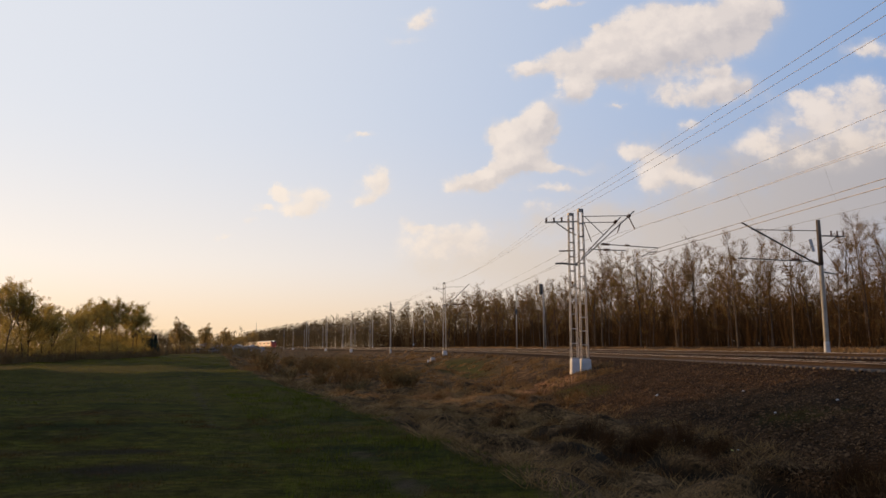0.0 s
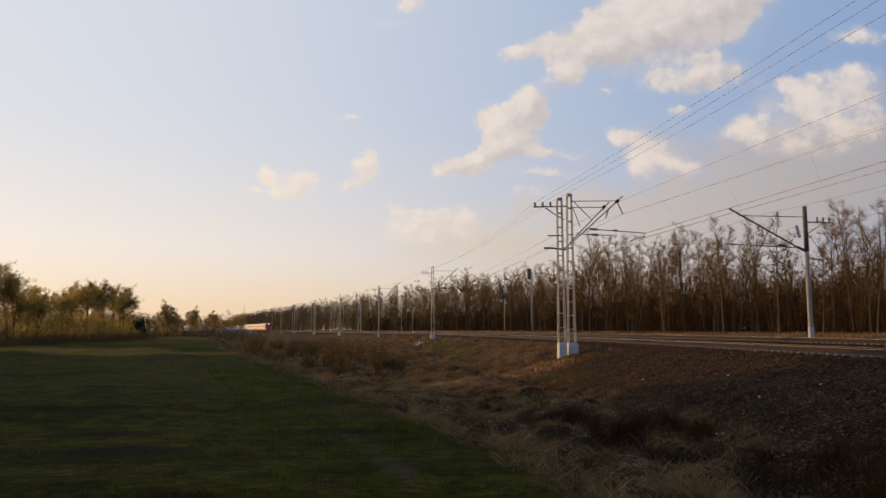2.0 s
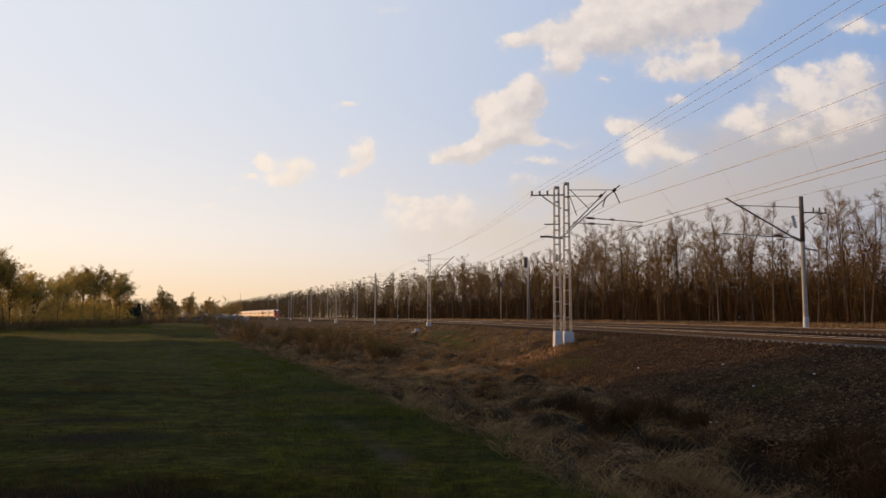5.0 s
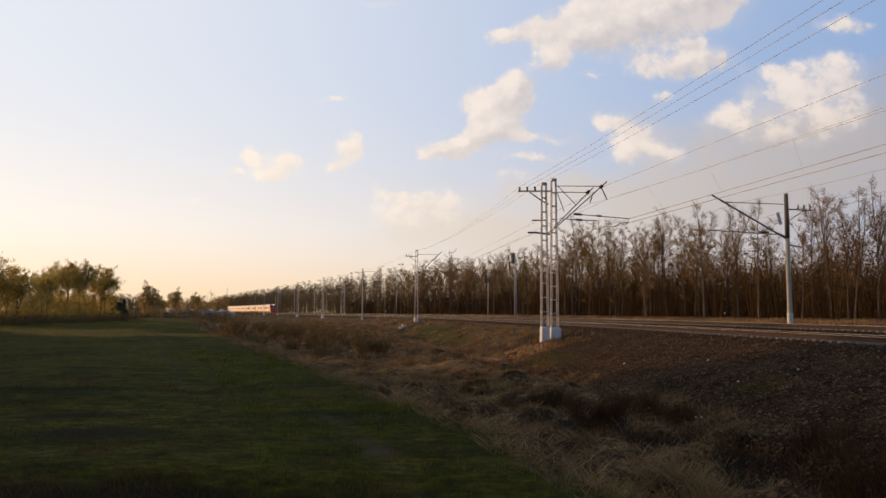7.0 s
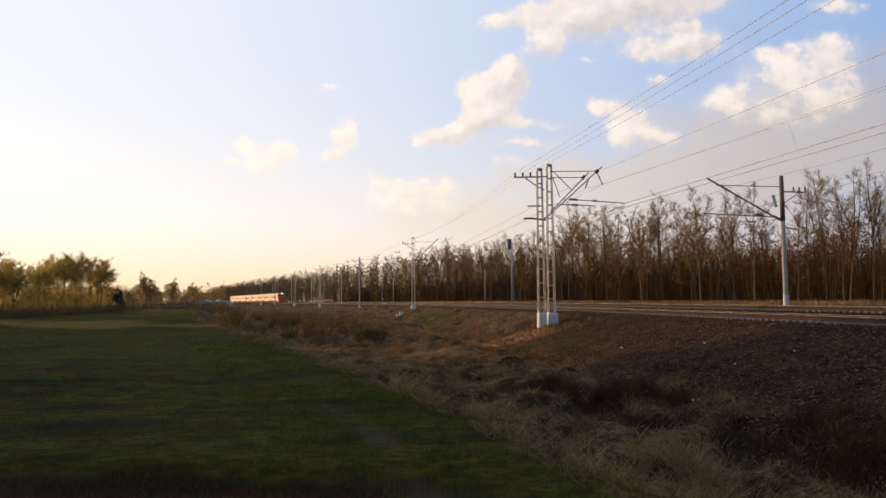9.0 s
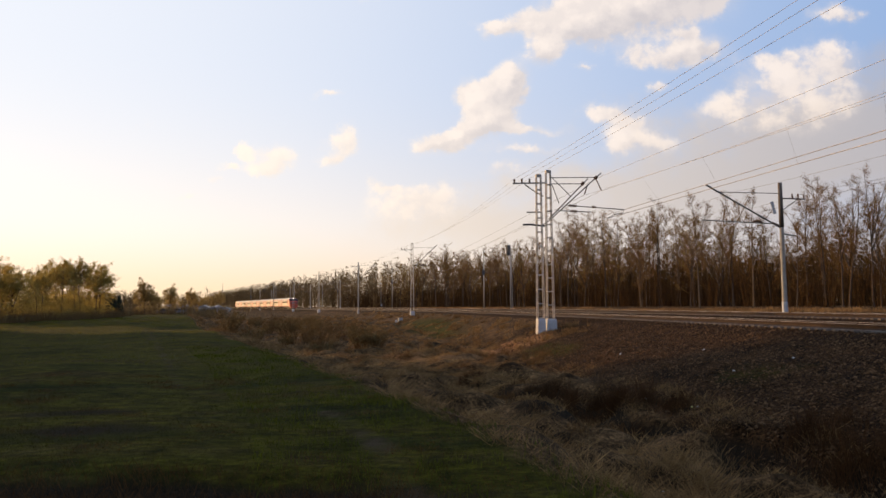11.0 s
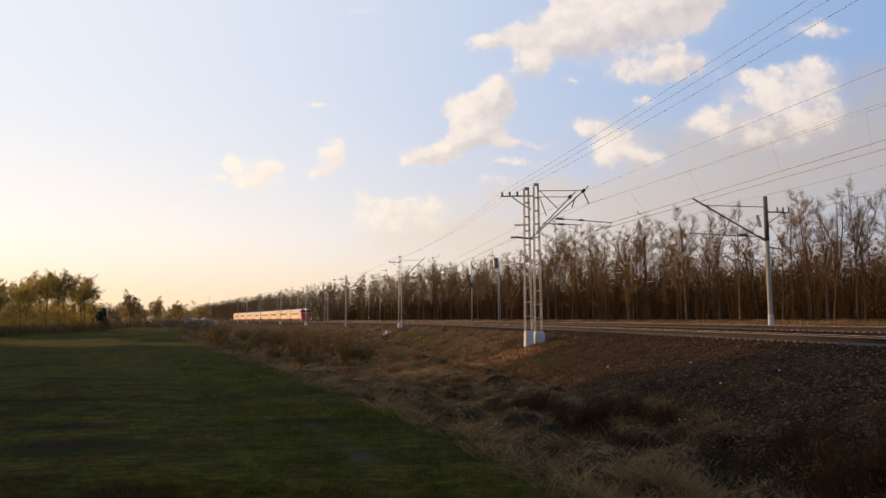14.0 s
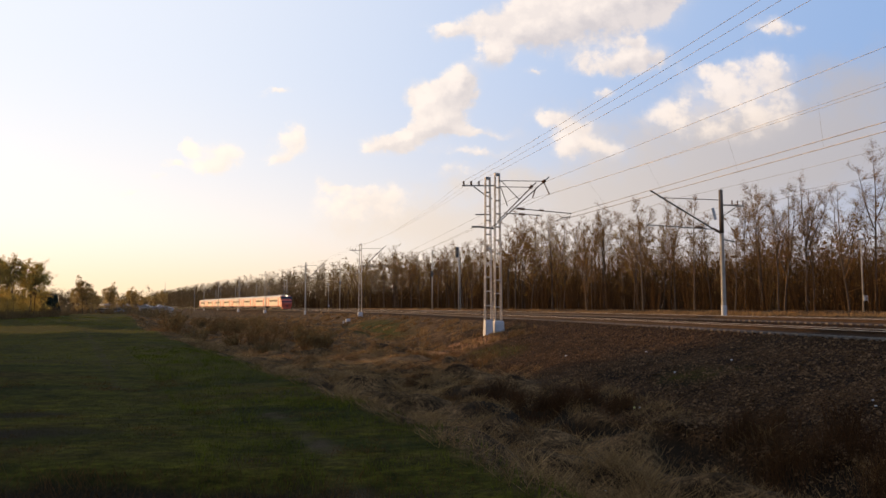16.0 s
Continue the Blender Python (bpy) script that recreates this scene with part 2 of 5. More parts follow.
M = {
    "bark": material("bark", (0.026, 0.016, 0.010), (0.078, 0.050, 0.031), 3, 0.9, bump=0.5, per=0.25),
    "bark_pale": material("bark_pale", (0.055, 0.036, 0.022), (0.135, 0.092, 0.058), 3, 0.9, bump=0.4, per=0.2),
    "twig": material("twig", (0.088, 0.045, 0.017), (0.205, 0.112, 0.042), 2, 0.9, per=0.3),
    "bud": material("bud", (0.19, 0.105, 0.030), (0.38, 0.225, 0.068), 1, 0.8, per=0.4, through_light=0.45),
    "spring_leaf": material("spring_leaf", (0.19, 0.140, 0.040), (0.37, 0.275, 0.085), 1, 0.8, per=0.4, through_light=0.75),
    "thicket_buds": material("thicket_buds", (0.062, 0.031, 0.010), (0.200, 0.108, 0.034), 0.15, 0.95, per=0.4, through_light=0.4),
    "brown_pole": material("brown_pole", (0.055, 0.042, 0.033), (0.13, 0.10, 0.078), 3, 0.9, bump=0.2),
    # darker than twig: shade at the foot of the wood is in this colour
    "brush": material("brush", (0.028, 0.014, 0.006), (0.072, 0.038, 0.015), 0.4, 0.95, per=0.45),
    # leaf and twig tones lightened to carry the haze of distance
    "hazy_leaf": material("hazy_leaf", (0.22, 0.16, 0.07), (0.38, 0.28, 0.12), 0.4, 0.8, per=0.35, through_light=0.75),
    "hazy_twig": material("hazy_twig", (0.11, 0.069, 0.032), (0.21, 0.135, 0.060), 0.2, 0.95, per=0.4),
    "straw": material("straw", (0.07, 0.038, 0.016), (0.36, 0.22, 0.10), 0.3, 0.9, per=0.4, through_light=0.2),
    # lighter than grass_blade: the far meadow's sunlight is put into this tone
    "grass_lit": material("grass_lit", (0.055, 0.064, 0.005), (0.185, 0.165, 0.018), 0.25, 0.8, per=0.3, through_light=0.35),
    "train_window": material("train_window", (0.10, 0.08, 0.065), (0.16, 0.13, 0.105), 1, 0.25),
    "needle": material("needle", (0.012, 0.02, 0.01), (0.03, 0.045, 0.02), 1, 0.8, per=0.3),
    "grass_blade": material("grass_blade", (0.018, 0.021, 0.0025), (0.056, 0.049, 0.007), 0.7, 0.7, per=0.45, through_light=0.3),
    "edge_grass": material("edge_grass", (0.036, 0.052, 0.005), (0.130, 0.135, 0.016), 0.8, 0.75, per=0.45, through_light=0.35),
    "dry_blade": material("dry_blade", (0.035, 0.019, 0.008), (0.38, 0.23, 0.105), 0.7, 0.85, per=0.4, through_light=0.2),
    "dark_reed": material("dark_reed", (0.036, 0.016, 0.007), (0.110, 0.050, 0.020), 0.7, 0.85, per=0.5, through_light=0.15),
    "bed_stone": material("bed_stone", (0.016, 0.008, 0.004), (0.075, 0.039, 0.018), 4, 0.9, per=0.7),
    "shrub_bud": material("shrub_bud", (0.085, 0.058, 0.026), (0.165, 0.118, 0.052), 1, 0.85, per=0.4, through_light=0.35),
    "rust_blade": material("rust_blade", (0.05, 0.026, 0.011), (0.15, 0.075, 0.028), 0.7, 0.85, per=0.4, through_light=0.2),
    "galvanised": material("galvanised", (0.21, 0.195, 0.18), (0.36, 0.335, 0.31), 1.5, 0.6, 0.1, 0.15, per=0.05),
    "concrete": material("concrete", (0.20, 0.178, 0.150), (0.35, 0.315, 0.270), 2, 0.9, bump=0.3, fine=60),
    "footing": material("footing", (0.34, 0.34, 0.35), (0.50, 0.50, 0.51), 2, 0.85, bump=0.3),
    "sleeper": material("sleeper", (0.055, 0.043, 0.032), (0.130, 0.104, 0.080), 3, 0.9, bump=0.3, per=0.25),
    "rail": material("rail", (0.017, 0.009, 0.005), (0.040, 0.021, 0.011), 3, 0.85, 0.0, 0.2, sheen=0.2),
    "rail_top": material("rail_top", (0.46, 0.36, 0.26), (0.62, 0.50, 0.38), 3, 0.38, 0.85),
    "steel_dark": material("steel_dark", (0.05, 0.05, 0.055), (0.10, 0.10, 0.10), 4, 0.6, 0.4),
    "wire": material("wire", (0.05, 0.05, 0.055), (0.09, 0.085, 0.085), 4, 0.5, 0.6),
    "insulator": material("insulator", (0.10, 0.05, 0.035), (0.16, 0.09, 0.06), 6, 0.25),
    "train_grey": material("train_grey", (0.36, 0.305, 0.235), (0.45, 0.385, 0.30), 0.6, 0.4, bump=0.03),
    "train_red": material("train_red", (0.40, 0.045, 0.018), (0.50, 0.065, 0.025), 0.6, 0.4, bump=0.03),
    "train_roof": material("train_roof", (0.22, 0.21, 0.21), (0.32, 0.31, 0.30), 0.8, 0.6),
    "glass_dark": material("glass_dark", (0.015, 0.017, 0.02), (0.03, 0.032, 0.036), 1, 0.08),
    "bogie": material("bogie", (0.03, 0.028, 0.026), (0.07, 0.062, 0.055), 3, 0.8),
    "stone": material("stone", (0.018, 0.010, 0.0055), (0.145, 0.084, 0.045), 4, 0.9, per=0.75),
    "litter": material("litter", (0.32, 0.32, 0.33), (0.5, 0.5, 0.5), 4, 0.5),
    "litter_yellow": material("litter_yellow", (0.45, 0.42, 0.12), (0.6, 0.55, 0.2), 4, 0.5),
    "dark_post": material("dark_post", (0.02, 0.018, 0.016), (0.05, 0.045, 0.04), 6, 0.9, bump=0.3),
    "brick_wall": material("brick_wall", (0.30, 0.27, 0.25), (0.44, 0.41, 0.39), 0.8, 0.9),
    "tin_roof": material("tin_roof", (0.15, 0.15, 0.155), (0.27, 0.265, 0.265), 0.5, 0.6, 0.2),
    "blue_car": material("blue_car", (0.10, 0.11, 0.14), (0.15, 0.16, 0.19), 1, 0.3),
    "white_car": material("white_car", (0.55, 0.55, 0.56), (0.68, 0.68, 0.68), 1, 0.3),
}


def glow(name, colour, strength):
    m = bpy.data.materials.new(name)
    m.use_nodes = True
    b = m.node_tree.nodes["Principled BSDF"]
    b.inputs["Base Color"].default_value = (*colour, 1)
    b.inputs["Emission Color"].default_value = (*colour, 1)
    b.inputs["Emission Strength"].default_value = strength
    return m


M["headlight"] = glow("headlight", (1.0, 0.92, 0.75), 2.5)


def ground_material():
    """Grass, bare earth with shade in its tone, dry reed litter and crushed stone, mixed by the masks that lie on the
    ground sheet.
    """
    m = bpy.data.materials.new("ground")
    m.use_nodes = True
    n, l = m.node_tree.nodes, m.node_tree.links
    b = n["Principled BSDF"]
    b.inputs["Roughness"].default_value = 0.95
    b.inputs["Specular IOR Level"].default_value = 0.03
    co = n.new("ShaderNodeTexCoord").outputs["Object"]

    def noise_at(scale, detail=5, rough=0.6, stretch=None):
        t = n.new("ShaderNodeTexNoise")
        t.inputs["Scale"].default_value, t.inputs["Detail"].default_value, t.inputs["Roughness"].default_value = scale, detail, rough
        if stretch:
            mp = n.new("ShaderNodeMapping")
            mp.inputs["Scale"].default_value = stretch
            l.new(co, mp.inputs[0])
            l.new(mp.outputs[0], t.inputs["Vector"])
        else:
            l.new(co, t.inputs["Vector"])
        return t.outputs["Fac"]

    def ramp(fac, *stops):
        r = n.new("ShaderNodeValToRGB")
        r.color_ramp.elements[0].position, r.color_ramp.elements[0].color = stops[0][0], (*stops[0][1], 1)
        r.color_ramp.elements[1].position, r.color_ramp.elements[1].color = stops[-1][0], (*stops[-1][1], 1)
        for pos, c in stops[1:-1]:
            r.color_ramp.elements.new(pos).color = (*c, 1)
        l.new(fac, r.inputs[0])
        return r.outputs[0]

    def mix(fac, a, c):
        x = n.new("ShaderNodeMix")
        x.data_type = "RGBA"
        l.new(fac, x.inputs[0])
        l.new(a, x.inputs[6])
        l.new(c, x.inputs[7])
        return x.outputs[2]

    def calc(op, a, c):
        x = n.new("ShaderNodeMath")
        x.operation = op
        for i, v in enumerate((a, c)):
            if isinstance(v, (int, float)):
                x.inputs[i].default_value = v
            else:
                l.new(v, x.inputs[i])
        return x.outputs[0]

    def mask(name, softness=0.35):
        a = n.new("ShaderNodeAttribute")
        a.attribute_name = name
        mr = n.new("ShaderNodeMapRange")
        mr.interpolation_type = "SMOOTHSTEP"
        mr.inputs[1].default_value, mr.inputs[2].default_value = 0.5 - softness, 0.5 + softness
        l.new(calc("ADD", a.outputs["Fac"], calc("MULTIPLY", calc("SUBTRACT", patch, 0.5), 0.9)), mr.inputs[0])
        return mr.outputs[0]

    patch = noise_at(0.55, 6, 0.65)
    wide = noise_at(0.09, 4)
    tuft = noise_at(9, 6, 0.7)
    grain = noise_at(34, 6, 0.7)
    lines = noise_at(0.35, 5, 0.6, (0.4, 1.3, 1))
    clod = noise_at(2.4, 8, 0.75, (0.85, 1.1, 1))
    grass = mix(clod, ramp(wide, (0.35, (0.011, 0.016, 0.002)), (0.62, (0.034, 0.032, 0.005))),
                ramp(lines, (0.38, (0.020, 0.024, 0.003)), (0.52, (0.088, 0.076, 0.006)), (0.62, (0.075, 0.050, 0.012))))
    grass = mix(ramp(noise_at(0.8, 6, 0.7, (0.4, 1.4, 1)), (0.54, (0, 0, 0)), (0.68, (0.8, 0.8, 0.8))), grass, ramp(tuft, (0.35, (0.028, 0.022, 0.008)), (0.65, (0.085, 0.062, 0.020))))
    def times(colour, fac, lo, hi, at=(0.40, 0.60)):
        x = n.new("ShaderNodeMix")
        x.data_type, x.blend_type = "RGBA", "MULTIPLY"
        x.inputs[0].default_value = 1.0
        l.new(colour, x.inputs[6])
        l.new(ramp(fac, (at[0], (lo, lo, lo)), (at[1], (hi, hi, hi))), x.inputs[7])
        return x.outputs[2]

    lumps = noise_at(1.3, 8, 0.8, (0.95, 1.1, 1))
    grass = times(times(grass, lumps, 0.36, 1.22, (0.40, 0.64)), noise_at(6, 6, 0.75, (0.9, 1.1, 1)), 0.55, 1.45)
    worn = ramp(grain, (0.3, (0.024, 0.018, 0.011)), (0.7, (0.080, 0.056, 0.035)))
    # bare earth, taken near black to carry the shade of cut and hollows
    shaded_soil = ramp(grain, (0.35, (0.005, 0.0035, 0.0025)), (0.65, (0.028, 0.019, 0.012)))
    reed = mix(patch, ramp(grain, (0.40, (0.017, 0.010, 0.005)), (0.60, (0.120, 0.066, 0.030))),
               ramp(tuft, (0.40, (0.013, 0.008, 0.004)), (0.60, (0.150, 0.085, 0.038))))
    reed = times(times(reed, noise_at(1.1, 8, 0.78), 0.25, 1.75, (0.42, 0.60)), noise_at(7, 6, 0.75), 0.5, 1.5)
    pebble = noise_at(13, 7, 0.8)
    gravel = mix(patch, ramp(pebble, (0.43, (0.006, 0.0035, 0.002)), (0.58, (0.100, 0.052, 0.025))),
                 ramp(pebble, (0.43, (0.008, 0.0045, 0.002)), (0.58, (0.105, 0.048, 0.018))))
    gravel = times(gravel, noise_at(0.7, 7, 0.75), 0.25, 0.95)
    rusty = ramp(grain, (0.40, (0.009, 0.0045, 0.002)), (0.60, (0.040, 0.020, 0.009)))
    # sandy ground with low orange sunlight put into its colour
    sunlit_sand = ramp(grain, (0.3, (0.20, 0.092, 0.040)), (0.7, (0.38, 0.19, 0.09)))
    c = mix(mask("reed"), grass, reed)
    c = mix(mask("gravel", 0.2), c, gravel)
    c = mix(mask("rusty", 0.2), c, rusty)
    c = mix(mask("sunlit_sand", 0.25), c, sunlit_sand)
    c = mix(mask("moss", 0.3), c, grass)
    c = mix(mask("shaded_soil", 0.25), c, shaded_soil)
    c = mix(mask("worn", 0.25), c, worn)
    l.new(c, b.inputs["Base Color"])
    bp = n.new("ShaderNodeBump")
    bp.inputs["Strength"].default_value, bp.inputs["Distance"].default_value = 0.7, 0.06
    l.new(calc("ADD", calc("ADD", tuft, calc("MULTIPLY", clod, 2.0)), calc("MULTIPLY", grain, 0.5)), bp.inputs["Height"])
    l.new(bp.outputs[0], b.inputs["Normal"])
    return m


# ---- mesh helpers ----
class Build:
    """Collects rings, boxes and leaves into one mesh."""

    def __init__(self):
        self.v, self.f = [], []

    def box(self, x0, y0, z0, x1, y1, z1, m=None):
        b = len(self.v)
        pts = [Vector((x, y, z)) for z in (z0, z1) for x, y in ((x0, y0), (x1, y0), (x1, y1), (x0, y1))]
        self.v += [tuple(m @ q) if m else tuple(q) for q in pts]
        self.f += [tuple(b + i for i in q) for q in ((3, 2, 1, 0), (4, 5, 6, 7), (0, 1, 5, 4), (1, 2, 6, 5), (2, 3, 7, 6), (3, 0, 4, 7))]
        return self

    def tube(self, pts, radii, n=6, caps=True):
        pts = [Vector(q) for q in pts]
        if not hasattr(radii, "__len__"):
            radii = [radii] * len(pts)
        b = len(self.v)
        for i, q in enumerate(pts):
            d = (pts[min(i + 1, len(pts) - 1)] - pts[max(i - 1, 0)])
            d = d.normalized() if d.length > 1e-6 else Vector((0, 0, 1))
            a = d.cross(Vector((0, 0, 1)) if abs(d.z) < 0.9 else Vector((1, 0, 0))).normalized()
            c = d.cross(a)
            for k in range(n):
                w = 2 * math.pi * k / n
                self.v.append(tuple(q + (a * math.cos(w) + c * math.sin(w)) * radii[i]))
        for i in range(len(pts) - 1):
            for k in range(n):
                self.f.append((b + i * n + k, b + i * n + (k + 1) % n, b + (i + 1) * n + (k + 1) % n, b + (i + 1) * n + k))
        if caps:
            self.f.append(tuple(b + k for k in range(n))[::-1])
            self.f.append(tuple(b + (len(pts) - 1) * n + k for k in range(n)))
        return self

    def loft(self, rings, caps=True):
        b, n = len(self.v), len(rings[0])
        for r in rings:
            self.v += [tuple(q) for q in r]
        for i in range(len(rings) - 1):
            for k in range(n):
                self.f.append((b + i * n + k, b + i * n + (k + 1) % n, b + (i + 1) * n + (k + 1) % n, b + (i + 1) * n + k))
        if caps:
            self.f.append(tuple(b + k for k in range(n))[::-1])
            self.f.append(tuple(b + (len(rings) - 1) * n + k for k in range(n)))
        return self

    def face(self, *pts):
        b = len(self.v)
        self.v += [tuple(q) for q in pts]
        self.f.append(tuple(range(b, b + len(pts))))
        return self

    def mesh(self, name, mat, smooth=False):
        me = bpy.data.meshes.new(name)
        me.from_pydata(self.v, [], self.f)
        me.materials.append(M[mat] if isinstance(mat, str) else mat)
        if smooth:
            me.polygons.foreach_set("use_smooth", [True] * len(me.polygons))
        me.update()
        return me


def part(name, build, mat, parent=None, label="", smooth=False, bevel=0.0):
    ob = new(name, build.mesh(name, mat, smooth) if isinstance(build, Build) else build)
    if parent:
        ob.parent = parent
    if label:
        ob["label"] = label
    if bevel:
        mod = ob.modifiers.new("bevel", "BEVEL")
        mod.width, mod.segments = bevel, 2
    return ob


def thing(name, label, category, m=None, group="", kind=""):
    ob = tagged(new(name), label, category, group, kind)
    if m is not None:
        ob.matrix_basis = m
    return ob


# ---- plan: the line of the railway ----
S = np.arange(-120.0, 1000.0, 1.0)
HEAD = np.radians(np.interp(S, [-120, 0, 60, 190, 420, 700, 1000], [7.0, 8.6, 13.2, 24.8, 27.0, 27.5, 28.0]))
i0 = 120
CX = np.concatenate([[0], np.cumsum(-np.sin(HEAD[:-1]))])
CY = np.concatenate([[0], np.cumsum(np.cos(HEAD[:-1]))])
CX, CY = CX - CX[i0] + 14.3, CY - CY[i0] + 22.0
RAIL_A, RAIL_B, GAP_B = 0.95, 1.15, 7.0     # rail heads, and the far track's distance


def on_track(s, aside=0.0, z=0.0):
    """A place s metres along the line, aside metres to the camera's side of the near track."""
    h = float(np.interp(s, S, HEAD))
    return Vector((float(np.interp(s, S, CX)) - math.cos(h) * aside, float(np.interp(s, S, CY)) - math.sin(h) * aside, z))


def heading(s):
    return float(np.interp(s, S, HEAD))


def aside_of(x, y):
    """Distance from the near track's centre, positive on the camera's side."""
    cx, h = np.interp(y, CY, CX), np.interp(y, CY, HEAD)
    return (cx - x) * np.cos(h)


def edge_of(y):
    """Where the meadow breaks off to the ditch."""
    return np.interp(y, [-60, 0, 6.6, 9.1, 12.7, 19.4, 33, 63, 120, 250, 600], [4.5, 2.3, 0.9, 0.1, -1.3, -4.5, -11.2, -25.7, -50, -108, -270])


def stream_x(y):
    return np.interp(y, [9, 14, 17.3, 22.5, 26, 30, 36], [7.6, 6.2, 5.4, 3.4, 1.9, -0.3, -3.2])


def smooth01(v):
    v = np.clip(v, 0, 1)
    return v * v * (3 - 2 * v)


def rolling(x, y):
    return (0.05 * np.sin(x * 0.31 + 1.3 * np.sin(y * 0.17)) + 0.04 * np.sin(y * 0.43 + 0.9 * np.sin(x * 0.23)) + 0.02 * np.sin(x * 1.1 + y * 0.7))


def ground_z(x, y):
    x, y = np.asarray(x, float), np.asarray(y, float)
    u = aside_of(x, y)
    deep = np.interp(y, [0, 50, 120, 200, 320], [-1.7, -1.6, -1.2, -0.8, -0.2])
    bank = np.interp(u, [-400, -30, -14, -10.2, -9.0, -5.3, -3.6, -2.5, -1.6, 1.5, 2.4, 4.0, 5.6, 9.5, 12, 400],
                     [1.5, 1.35, 1.12, 0.80, 0.885, 0.885, 0.70, 0.60, 0.685, 0.685, 0.44, 0.02, -0.32, -1.5, -1.75, -1.75])
    bank = np.maximum(bank, np.where(u > 3, deep, -9))
    v = x - edge_of(y)
    meadow = deep * smooth01(v / 3.6) + rolling(x, y) * np.interp(y, [10, 24], [0.9, 1.7])
    meadow = np.where(u < 8, -9, meadow)
    z = np.maximum(bank, meadow)
    wild = smooth01((v + 0.5) / 2) * smooth01((u - 8) / 2.5)
    z = z + wild * (0.15 * np.sin(x * 1.7 + 2 * np.sin(y * 0.9)) + 0.13 * np.sin(y * 1.3 + x * 0.6) + 0.10 * np.sin(3.1 * x - 1.7 * y) * np.sin(1.9 * y + 0.7 * x))
    # the small stream's cut along the ditch
    w = x - stream_x(y) - 0.25 * np.sin(y * 1.9)
    cut = np.interp(y, [9, 13, 34, 40], [0, 1, 1, 0]) * np.exp(-(np.abs(w) / 0.75) ** 4)
    z = z - 0.55 * cut
    lip = np.interp(y, [9, 13, 34, 40], [0, 1, 1, 0]) * smooth01((8.5 - np.abs(w)) / 4) * (1 - cut)
    z = z + wild * lip * 0.22 * np.clip(np.sin(x * 1.15 + 1.7 * np.sin(y * 0.8)) + np.sin(y * 0.95 - x * 0.7), -0.3, 2)
    # worn hollow in the meadow before the camera
    z = z - 0.22 * np.exp(-(((x + 3.0) / 2.2) ** 2 + ((y - 6.9) / 0.6) ** 2))
    return z


def gz(x, y):
    return float(ground_z(x, y))


# ---- ground ----
def grade(lo, hi, fine_lo, fine_hi, step, grow=1.12):
    mid = list(np.arange(fine_lo, fine_hi, step))
    a, s = [], step
    q = fine_lo
    while q > lo:
        s = min(s * grow, 250)
        q -= s
        a.append(q)
    b, s, q = [], step, mid[-1]
    while q < hi:
        s = min(s * grow, 250)
        q += s
        b.append(q)
    return np.array(a[::-1] + mid + b)


